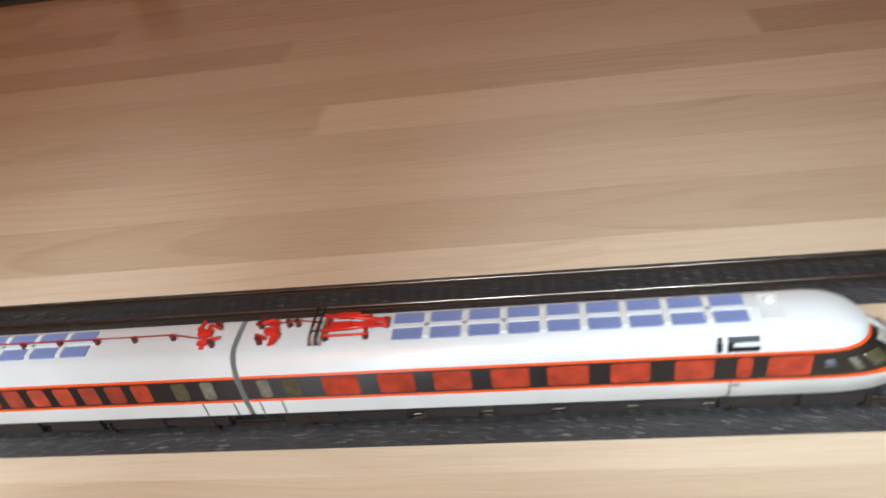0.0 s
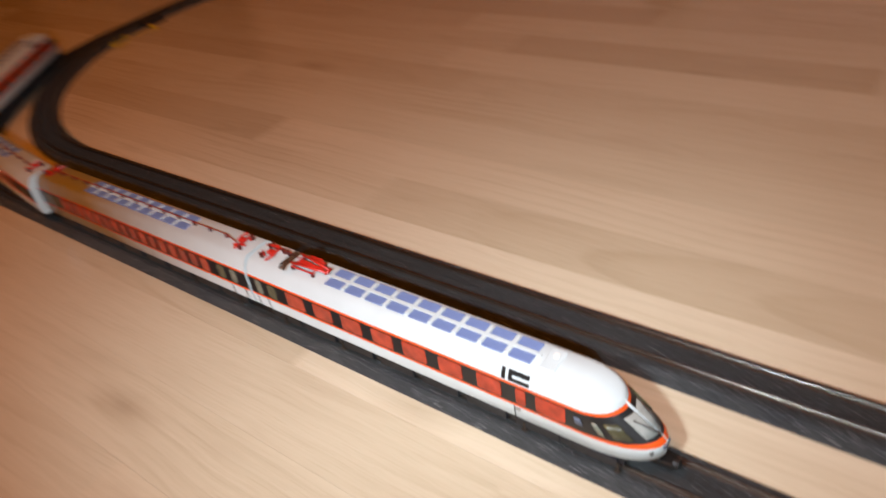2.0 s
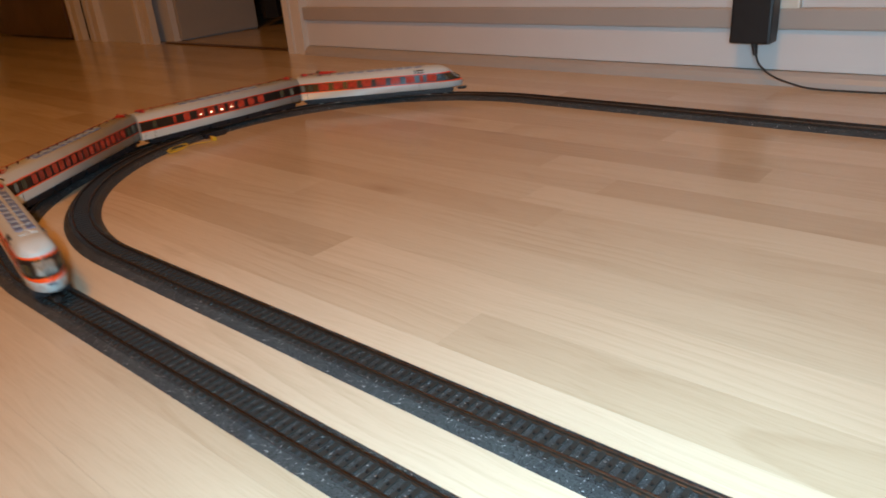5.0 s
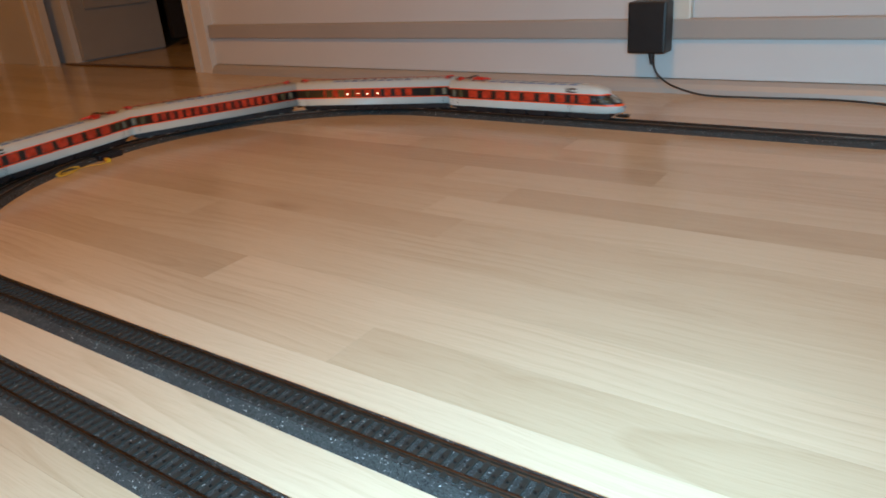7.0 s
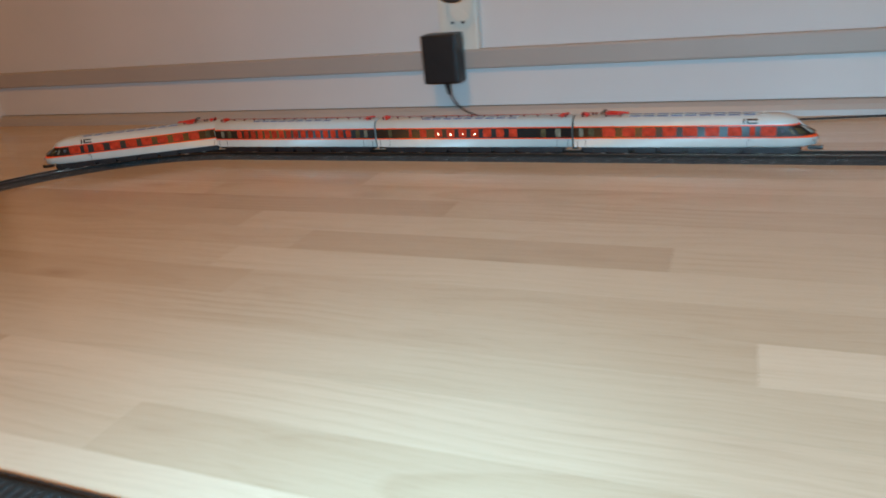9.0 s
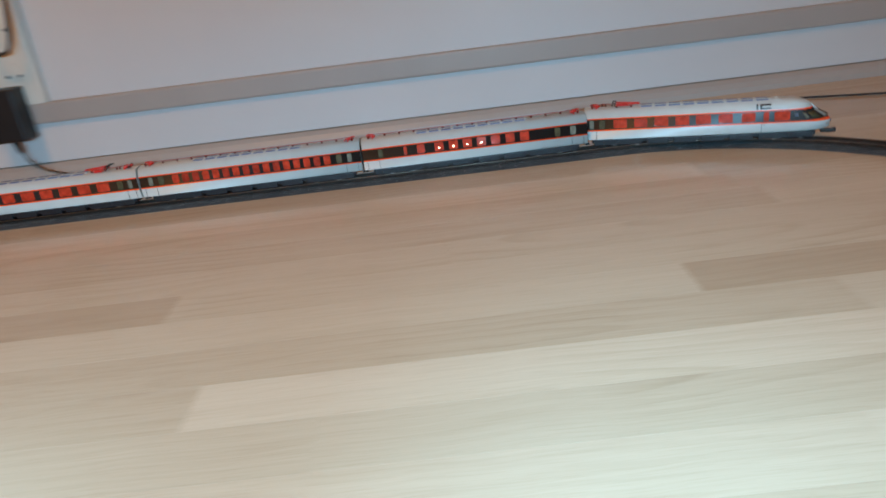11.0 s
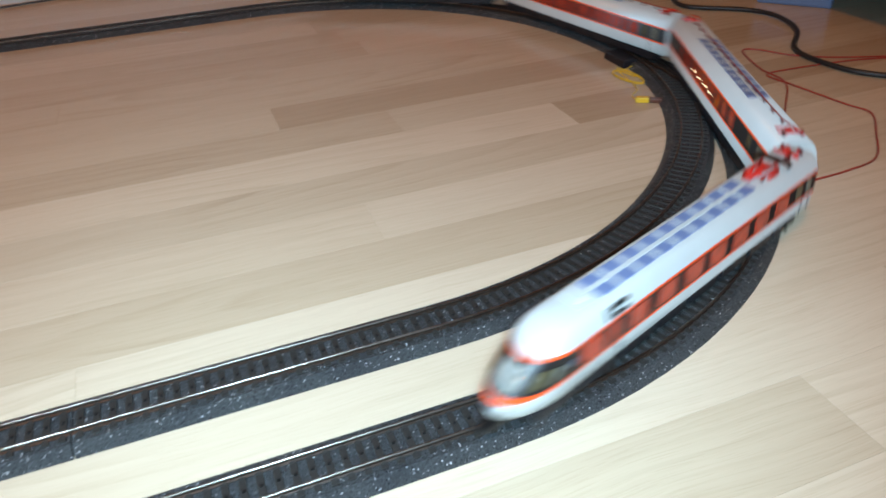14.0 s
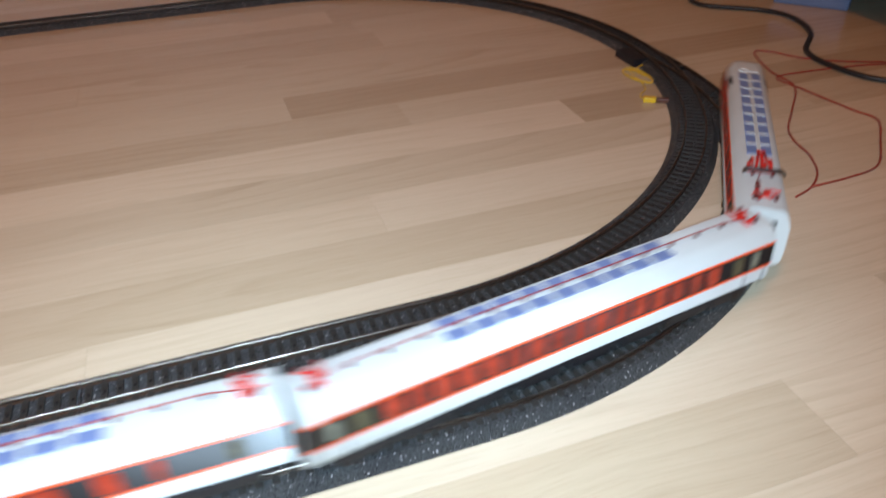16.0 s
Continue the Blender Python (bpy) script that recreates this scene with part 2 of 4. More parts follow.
M["green_glass"] = material("olive_cab_window", plain, colour=(0.075, 0.066, 0.035), rough=0.18, vary=0.3, scale=200)
M["screen"] = material("silvery_windscreen", plain, colour=(0.30, 0.30, 0.27), rough=0.07, vary=0.25, scale=150)
M["chrome"] = material("headlight_silver", plain, colour=(0.42, 0.42, 0.40), rough=0.28, metal=0.9, vary=0.1, scale=200)
M["adapter"] = material("black_adapter_plastic", plain, colour=(0.012, 0.012, 0.013), rough=0.45, vary=0.2, scale=60, relief=0.0002)
M["cable"] = material("black_rubber_cable", plain, colour=(0.014, 0.013, 0.013), rough=0.5, vary=0.2, scale=80)
M["redwire"] = material("red_wire", plain, colour=(0.34, 0.045, 0.025), rough=0.45, vary=0.2, scale=120)
M["yellow"] = material("yellow_wire", plain, colour=(0.74, 0.46, 0.02), rough=0.4, vary=0.15, scale=120)
M["plug"] = material("brown_plug", plain, colour=(0.10, 0.03, 0.015), rough=0.4, vary=0.2, scale=120)
M["socket"] = material("white_socket_plastic", plain, colour=(0.72, 0.70, 0.62), rough=0.3, vary=0.04, scale=40)
M["sofa"] = material("beige_sofa_cloth", plain, colour=(0.29, 0.24, 0.19), rough=0.85, vary=0.12, scale=30, relief=0.0006)
M["foot"] = material("grey_plastic_foot", plain, colour=(0.085, 0.10, 0.13), rough=0.5, vary=0.12, scale=40)
M["bluebox"] = material("slate_blue_box", plain, colour=(0.12, 0.19, 0.34), rough=0.5, vary=0.08, scale=30)


# ---- mesh helpers ----
def mesh_of(name, bm, mats):
    me = bpy.data.meshes.new(name)
    bmesh.ops.recalc_face_normals(bm, faces=bm.faces)
    bm.to_mesh(me)
    bm.free()
    for m in mats if isinstance(mats, (list, tuple)) else [mats]:
        me.materials.append(m)
    return me


def part(name, bm, mats, parent=None, label="", m=None):
    ob = new(name, bm if isinstance(bm, bpy.types.Mesh) else mesh_of(name, bm, mats))
    if parent is not None:
        ob.parent = parent
    if m is not None:
        ob.matrix_basis = m
    if label:
        ob["label"] = label
    return ob


def box(bm, x0, y0, z0, x1, y1, z1, bevel=0.0, mat=0):
    r = bmesh.ops.create_cube(bm, size=1)
    bmesh.ops.transform(bm, verts=r["verts"], matrix=Matrix.Translation(((x0 + x1) / 2, (y0 + y1) / 2, (z0 + z1) / 2)) @ Matrix.Diagonal((x1 - x0, y1 - y0, z1 - z0, 1)))
    faces = list({f for v in r["verts"] for f in v.link_faces})
    if bevel:
        e = list({e for f in faces for e in f.edges})
        out = bmesh.ops.bevel(bm, geom=e, offset=bevel, segments=2, affect="EDGES", profile=0.6)
        faces = [f for f in out["faces"]] + [f for f in faces if f.is_valid]
    for f in faces:
        f.material_index = mat
    return bm


def boxed(*a, **k):
    return box(bmesh.new(), *a, **k)


def cylinder(bm, centre, axis, radius, length, seg=12, radius2=None):
    rot = Vector(axis).to_track_quat("Z", "Y").to_matrix().to_4x4()
    bmesh.ops.create_cone(bm, cap_ends=True, segments=seg, radius1=radius, radius2=radius if radius2 is None else radius2, depth=length, matrix=Matrix.Translation(centre) @ rot)
    return bm


def tube(bm, pts, radius, seg=6):
    """A round wire through points."""
    rings = []
    for i, p in enumerate(pts):
        p = Vector(p)
        t = (Vector(pts[min(i + 1, len(pts) - 1)]) - Vector(pts[max(i - 1, 0)])).normalized()
        q = t.to_track_quat("Z", "Y")
        rings.append([bm.verts.new(p + q @ Vector((radius * math.cos(2 * math.pi * k / seg), radius * math.sin(2 * math.pi * k / seg), 0))) for k in range(seg)])
    for a, b in zip(rings, rings[1:]):
        for k in range(seg):
            bm.faces.new((a[k], a[(k + 1) % seg], b[(k + 1) % seg], b[k])).smooth = True
    bm.faces.new(rings[0]), bm.faces.new(rings[-1])
    return bm


def smooth_line(pts, n=8):
    """Catmull-Rom through points."""
    P = [Vector(p) for p in pts]
    P = [P[0] * 2 - P[1]] + P + [P[-1] * 2 - P[-2]]
    out = []
    for i in range(1, len(P) - 2):
        for k in range(n):
            t = k / n
            a, b, c, d = P[i - 1:i + 3]
            out.append(0.5 * (2 * b + (c - a) * t + (2 * a - 5 * b + 4 * c - d) * t * t + (3 * b - a - 3 * c + d) * t ** 3))
    out.append(P[-2])
    return out


def sweep(bm, profile, stations, mat=0, closed=True):
    """Profile of (offset to the left, z) along stations (x, y, heading)."""
    rings = []
    for x, y, h in stations:
        nx, ny = -math.sin(h), math.cos(h)
        rings.append([bm.verts.new((x + nx * o, y + ny * o, z)) for o, z in profile])
    n = len(profile)
    for a, b in zip(rings, rings[1:]):
        for k in range(n if closed else n - 1):
            bm.faces.new((a[k], a[(k + 1) % n], b[(k + 1) % n], b[k])).material_index = mat
    if closed:
        bm.faces.new(rings[0]).material_index = mat
        bm.faces.new(rings[-1]).material_index = mat
    return bm


def empty(name, m=None):
    ob = new(name)
    ob.empty_display_size = 0.02
    if m is not None:
        ob.matrix_basis = m
    return ob


# ---- room: walls, doorway, ceiling ----
def structure(name, bm, mats, label, m=None):
    return tagged(part(name, bm, mats, None, "", m), label, name.split("_")[0], kind="structure")


wall_north = structure("wall_north", boxed(-0.95, WALL_Y + 0.006, 0, 2.76, WALL_Y + 0.12, 2.42), M["wall"], "white painted wall behind the railway")
part("skirting_panel", boxed(-0.88, WALL_Y - 0.004, 0.0222, 2.70, WALL_Y + 0.006, 0.086, 0.001), M["wall"], wall_north, "flat white skirting board")
part("dado_moulding", boxed(-0.88, WALL_Y - 0.012, 0.0865, 2.70, WALL_Y + 0.006, 0.1195, 0.004), M["trim"], wall_north, "cream moulded strip along the wall")
quad = bmesh.new()
sweep(quad, [(-0.004, 0.0), (0.022, 0.0), (0.0205, 0.008), (0.016, 0.0155), (0.009, 0.0205), (-0.004, 0.022)], [(2.70, WALL_Y - 0.0, math.pi), (-0.88, WALL_Y - 0.0, math.pi)])
part("floor_bead", quad, M["trim"], wall_north, "cream quarter-round bead at the floor")
structure("wall_east", boxed(2.76, -2.3, 0, 2.88, 1.1, 2.42), M["wall"], "plain white side wall")
structure("wall_south", boxed(-3.3, -2.42, 0, 2.88, -2.3, 2.42), M["wall"], "plain white wall of the room")
structure("wall_west", boxed(-3.42, -2.3, 0, -3.3, 2.3, 2.42), M["wall"], "plain white wall of the room")
# the unlit hallway's darkness is put into this wall's near-black colour
structure("wall_hall", boxed(-3.3, 2.2, 0, -0.2, 2.3, 2.42), M["dark"], "end wall of the hallway, its darkness put into the colour")
structure("wall_hall_east", boxed(-0.32, WALL_Y + 0.125, 0, -0.2, 2.195, 2.42), M["wall"], "plain white hallway wall")
structure("wall_hall_west", boxed(-1.75, 1.04, 0, -1.65, 1.38, 2.42), M["wall"], "white hallway wall beside the doorway")
hall_panel = structure("door_2", boxed(-1.648, 1.06, 0.004, -1.630, 1.372, 2.04, 0.002), M["hall"], "grey panelled door standing open into the hallway")
for z0, z1 in ((0.16, 0.86), (1.0, 1.9)):
    pb = boxed(-1.629, 1.10, z0, -1.624, 1.335, z1, 0.002)
    box(pb, -1.6235, 1.125, z0 + 0.025, -1.621, 1.31, z1 - 0.025, 0.001)
    part("door_panel", pb, M["hall"], hall_panel, "raised door panel")
structure("threshold", boxed(-1.645, 1.0, 0.0005, -0.96, 1.022, 0.004, 0.001), M["door_wood"], "dark wooden threshold in the doorway")
structure("wall_corner", boxed(-2.16, 0.99, 0, -1.755, 1.12, 2.42), M["wall"], "white wall between two doorways")
structure("lintel", boxed(-1.645, WALL_Y + 0.006, 2.05, -0.955, WALL_Y + 0.12, 2.42), M["wall"], "white wall over the doorway")
structure("ceiling", boxed(-3.3, -2.3, 2.42, 2.76, 2.2, 2.5), M["ceiling"], "plain white ceiling")
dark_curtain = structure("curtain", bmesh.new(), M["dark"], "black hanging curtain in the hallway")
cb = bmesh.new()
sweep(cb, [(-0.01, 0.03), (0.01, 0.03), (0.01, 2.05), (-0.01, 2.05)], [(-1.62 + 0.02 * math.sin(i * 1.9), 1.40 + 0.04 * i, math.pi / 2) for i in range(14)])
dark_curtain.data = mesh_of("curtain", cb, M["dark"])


def architrave(x, y, width, mirror, name):
    """A door casing with stepped mouldings."""
    bm = bmesh.new()
    steps = [(0, 0.30, 0.020), (0.30, 0.42, 0.012), (0.42, 0.72, 0.017), (0.72, 0.80, 0.010), (0.80, 1.0, 0.024)]
    for a, b, dpt in steps:
        u, v = (x - a * width, x - b * width) if mirror else (x + a * width, x + b * width)
        box(bm, min(u, v), y - dpt, 0.0, max(u, v), y + 0.004, 2.09)
    return structure(name, bm, M["white_trim"], "white moulded door casing")


architrave(-0.955, WALL_Y + 0.004, 0.075, False, "trim_door_right")
architrave(-1.66, 0.99, 0.085, True, "trim_door_left")
architrave(-2.02, 0.985, 0.06, True, "trim_corner")
architrave(-2.17, 0.985, 0.06, True, "trim_second_door")
door = structure("door_1", boxed(-3.05, 0.955, 0.008, -2.245, 0.995, 2.05, 0.002), M["door_wood"], "dark brown veneered door, closed")
# solid near-black strip, its colour stands for the shade in the gap
structure("door_jamb", boxed(-2.243, 0.985, 0.0, -2.232, 1.1, 2.05), M["dark"], "near-black strip painted as the shade in the gap beside the brown door")

# ---- sofa at the east side, with what lies beneath it ----
sofa = tagged(empty("sofa", pose(1.815, 0.878, 0)), "beige cloth sofa on blocky grey plastic feet", "sofa")
part("base", boxed(0, -1.9, 0.062, 0.92, 0.0, 0.30, 0.012), M["sofa"], sofa)
part("cushion", boxed(0.02, -1.88, 0.302, 0.72, -0.96, 0.46, 0.03), M["sofa"], sofa)
part("cushion", boxed(0.02, -0.94, 0.302, 0.72, -0.02, 0.46, 0.03), M["sofa"], sofa)
part("backrest", boxed(0.73, -1.9, 0.302, 0.92, 0.0, 0.85, 0.03), M["sofa"], sofa)
for fx, fy in ((0.072, -0.095), (0.042, -0.660), (0.085, -1.75), (0.84, -0.10), (0.84, -1.75)):
    f = bmesh.new()
    sweep(f, [(-0.034, -0.034), (0.034, -0.034), (0.034, 0.034), (-0.034, 0.034)], [(0, 0, 0), (0.0618, 0, 0)])
    bmesh.ops.transform(f, verts=f.verts, matrix=Matrix.Translation((fx, fy, 0)) @ Matrix.Rotation(-math.pi / 2, 4, "Y"))
    for v in f.verts:
        k = 0.9 + 0.2 * v.co.z / 0.07
        v.co.x, v.co.y = fx + (v.co.x - fx) * k, fy + (v.co.y - fy) * k
    bmesh.ops.bevel(f, geom=list(f.edges), offset=0.008, segments=3, affect="EDGES")
    part("foot", f, M["foot"], sofa, "blocky grey plastic foot")
bb = boxed(-0.045, -0.025, 0.0, 0.045, 0.025, 0.042, 0.003)
bluebox = tagged(part("storage_box", bb, M["bluebox"], None, "", pose(1.852, 0.428, 0, 0, 0, -50)), "slate blue box lying under the sofa edge", "box")
part("lid", boxed(-0.046, -0.026, 0.0325, 0.046, 0.026, 0.0435, 0.002), M["bluebox"], bluebox, "shallow blue lid")


# ---- power adapter, socket, cables ----
socket = tagged(part("wall_socket", boxed(0.262, WALL_Y - 0.010, 0.118, 0.332, WALL_Y + 0.006, 0.285, 0.004), M["socket"]), "white plastic double wall socket", "socket")
for zc in (0.165, 0.235):
    c = bmesh.new()
    cylinder(c, (0.297, WALL_Y - 0.0105, zc), (0, -1, 0), 0.020, 0.003, 24)
    part("outlet", c, M["socket"], socket, "round recessed socket face")
    # pin holes are flat discs, the shade inside them painted near-black
    for sx in (-0.0095, 0.0095):
        c = bmesh.new()
        cylinder(c, (0.297 + sx, WALL_Y - 0.0122, zc), (0, -1, 0), 0.0025, 0.001, 10)
        part("hole", c, M["dark"], socket)
adapter = tagged(empty("power_adapter", pose(0.273, WALL_Y - 0.013, 0.110)), "black plug-in power adapter with its lead", "adapter")
part("case", boxed(-0.032, -0.038, -0.041, 0.032, 0.0, 0.041, 0.004), M["adapter"], adapter)
ab = bmesh.new()
cylinder(ab, (0.006, -0.024, -0.050), (0.15, 0, -1), 0.0055, 0.02, 12, 0.0035)
part("strain_relief", ab, M["cable"], adapter)
part("lead", tube(bmesh.new(), smooth_line([(0.008, -0.024, -0.058), (0.016, -0.024, -0.075), (0.036, -0.026, -0.090), (0.065, -0.028, -0.100), (0.10, -0.025, -0.1075), (0.17, -0.024, -0.1078), (0.27, -0.016, -0.1078), (0.33, -0.025, -0.1078), (0.40, -0.05, -0.1078), (0.55, -0.04, -0.1078), (0.72, -0.02, -0.1078), (0.95, -0.04, -0.1078), (1.2, -0.09, -0.1078), (1.386, -0.141, -0.1078), (1.467, -0.118, -0.1078), (1.53, -0.16, -0.1078), (1.62, -0.25, -0.1078), (1.58, -0.33, -0.1078), (1.65, -0.40, -0.1078)]), 0.0016, 6), M["cable"], adapter)
plugtop = tagged(part("plug_lead", tube(bmesh.new(), smooth_line([(0.285, WALL_Y - 0.016, 0.232), (0.280, WALL_Y - 0.045, 0.215), (0.297, WALL_Y - 0.05, 0.203), (0.322, WALL_Y - 0.045, 0.21), (0.33, WALL_Y - 0.03, 0.27), (0.33, WALL_Y - 0.02, 0.36)]), 0.0032), M["cable"]), "black lead plugged into the wall socket", "cable")
mains = tagged(part("mains_cable", tube(bmesh.new(), smooth_line([(x, y, 0.0036) for x, y in ((2.10, 0.56), (2.0, 0.57), (1.90, 0.556), (1.835, 0.566), (1.741, 0.530), (1.711, 0.498), (1.709, 0.462), (1.761, 0.418), (1.775, 0.378), (1.755, 0.325), (1.706, 0.276), (1.700, 0.226), (1.72, 0.179), (1.80, 0.12), (1.95, 0.08), (2.1, 0.07))]), 0.0029, 8), M["cable"]), "thick black cable winding over the floor", "cable")
loop = tagged(part("cable_loop", tube(bmesh.new(), smooth_line([(1.80, 0.015, 0.0036), (1.68, 0.022, 0.0036), (1.605, 0.017, 0.0036), (1.568, 0.013, 0.0036), (1.547, -0.008, 0.0036), (1.556, -0.034, 0.0036), (1.63, -0.055, 0.0036), (1.8, -0.07, 0.0036)]), 0.0029, 8), M["cable"]), "bend of a thick black cable on the floor", "cable")


def thin_wire(name, pts, mat, label, radius=0.0009):
    return tagged(part(name, tube(bmesh.new(), smooth_line(pts), radius, 6), mat), label, "wire")


w = 0.0012
thin_wire("red_wire", [(x, y, w) for x, y in ((1.481, 0.036), (1.503, 0.044), (1.524, 0.061), (1.539, 0.087), (1.545, 0.110), (1.557, 0.132), (1.587, 0.162), (1.630, 0.208), (1.636, 0.250), (1.657, 0.301), (1.675, 0.296), (1.693, 0.267), (1.73, 0.24), (1.80, 0.21))], M["redwire"], "thin red wire lying in a loop on the floor")
thin_wire("red_wire", [(x, y, w) for x, y in ((1.503, 0.044), (1.54, 0.045), (1.576, 0.052), (1.612, 0.084), (1.643, 0.117), (1.640, 0.140), (1.637, 0.160), (1.632, 0.20), (1.629, 0.232), (1.66, 0.235), (1.718, 0.229), (1.76, 0.220), (1.85, 0.19))], M["redwire"], "thin red wire lying in a loop on the floor")


def yellow_lead(m):
    """A bundled pair of thin yellow wires with a plug, coming out of a turnout."""
    ob = tagged(empty("yellow_lead", m), "coiled thin yellow wire with a plug beside the turnout", "wire")
    pts = [(0.030, 0.024, 0.004), (0.012, 0.020, 0.003)]
    for k in range(15):
        a = k * 1.0
        pts.append((0.009 * math.cos(a) * (1 + 0.15 * math.sin(k)) - 0.1 * 0.02 * math.sin(a), 0.022 * math.sin(a), 0.0016 + 0.0002 * k))
    pts += [(-0.008, -0.026, 0.002), (-0.022, -0.040, 0.0015), (-0.026, -0.050, 0.002)]
    part("coil", tube(bmesh.new(), smooth_line(pts, 5), 0.00055, 5), M["yellow"], ob)
    part("plug", boxed(-0.006, -0.003, 0.0003, 0.006, 0.003, 0.0055, 0.0008), M["yellow"], ob, "yellow plastic plug", pose(-0.022, -0.056, 0, 0, 0, -32))
    part("plug_tip", boxed(0.0062, -0.0025, 0.0006, 0.018, 0.0025, 0.005, 0.0008), M["plug"], ob, "brown plug end", pose(-0.022, -0.056, 0, 0, 0, -32))
    return ob


yellow_lead(pose(1.500, 0.287, 0))
yellow_lead(pose(-0.322, 0.258, 0, 0, 0, 200))


# ---- railway track ----
BED = [(-0.0200, 0.0), (-0.0192, 0.0012), (-0.0150, 0.0060), (0.0150, 0.0060), (0.0192, 0.0012), (0.0200, 0.0)]
RAIL_FOOT = [(-0.0009, 0.0064), (0.0009, 0.0064), (0.0009, 0.0070), (0.0004, 0.0073), (0.0004, 0.0090), (-0.0004, 0.0090), (-0.0004, 0.0073), (-0.0009, 0.0070)]
RAIL_HEAD = [(-0.0006, 0.0090), (0.0006, 0.0090), (0.0006, 0.0096), (0.0004, RAIL), (-0.0004, RAIL), (-0.0006, 0.0096)]
GAUGE = 0.00865
PITCH = 25         # sleepers on a section


def arc_stations(angle, turn, n):
    """Stations on a curve of radius R that starts at the origin along x; turn -1 bends right."""
    return [(R * math.sin(angle * i / n), turn * R * (1 - math.cos(angle * i / n)), turn * angle * i / n) for i in range(n + 1)]


def shift_profile(profile, off, dz=0.0):
    return [(o + off, z + dz) for o, z in profile]


def rail_mesh(stations, off):
    bm = bmesh.new()
    sweep(bm, shift_profile(RAIL_FOOT, off), stations)
    sweep(bm, shift_profile(RAIL_HEAD, off), stations, 1)
    return mesh_of("rail", bm, [M["rail"], M["railtop"]])


def sleeper_mesh():
    bm = bmesh.new()
    box(bm, -0.0018, -0.0128, 0.0052, 0.0018, 0.0128, 0.0070, 0.0003)
    for s in (-1, 1):
        box(bm, -0.0009, s * GAUGE - 0.0021, 0.0067, 0.0009, s * GAUGE + 0.0021, 0.0074)
    r = bmesh.ops.create_cone(bm, cap_ends=True, segments=8, radius1=0.0011, radius2=0.0008, depth=0.0014, matrix=Matrix.Translation((0, 0, 0.0072)))
    for f in {f for v in r["verts"] for f in v.link_faces}:
        f.material_index = 1
    return mesh_of("sleeper", bm, [M["sleeper"], M["stud"]])


SLEEPER = sleeper_mesh()


def track_section(stations, spots, label):
    ob = tagged(empty("track_section"), label, "track", "track sections of the oval")
    bm = bmesh.new()
    sweep(bm, BED, stations)
    part("ballast_bed", bm, M["ballast"], ob)
    for s in (-1, 1):
        part("rail", rail_mesh(stations, s * GAUGE), None, ob, "browned metal rail with a bright head")
    for x, y, h in spots:
        part("sleeper", SLEEPER, None, ob, "", pose(x, y, 0, 0, 0, math.degrees(h)))
    return ob


def between(stations_fn, n):
    return [stations_fn((i + 0.5) / n) for i in range(n)]


SEC = L / 6
straight = track_section([(0.0003, 0, 0), (SEC - 0.0003, 0, 0)], between(lambda u: (u * SEC, 0, 0), PITCH), "straight model track section on grey ballast")
straight.matrix_basis = pose(0, 2 * R, 0)
for i in range(1, 6):
    copy_thing(straight, pose(i * SEC, 2 * R, 0))
for i in range(6):
    copy_thing(straight, pose(i * SEC, 0, 0))
    copy_thing(straight, pose(i * SEC, -D, 0))
A30 = math.radians(30)
curve = track_section(arc_stations(A30, -1, 10), between(lambda u: (R * math.sin(A30 * u), -R * (1 - math.cos(A30 * u)), -A30 * u), PITCH), "curved model track section on grey ballast")


def right_pose(a, cy):
    a = math.radians(a)
    return pose(L + R * math.sin(a), cy + R * math.cos(a), 0, 0, 0, -math.degrees(a))


def left_pose(b, cy):
    b = math.radians(b)
    return pose(-R * math.sin(b), cy - R * math.cos(b), 0, 0, 0, 180 - math.degrees(b))


curve.matrix_basis = right_pose(0, R)
for a in (30, 60, 120, 150):
    copy_thing(curve, right_pose(a, R))
for b in (0, 30, 90, 120, 150):
    copy_thing(curve, left_pose(b, R))
for a in (120, 150):
    copy_thing(curve, right_pose(a, R - D))
for b in (0, 30):
    copy_thing(curve, left_pose(b, R - D))


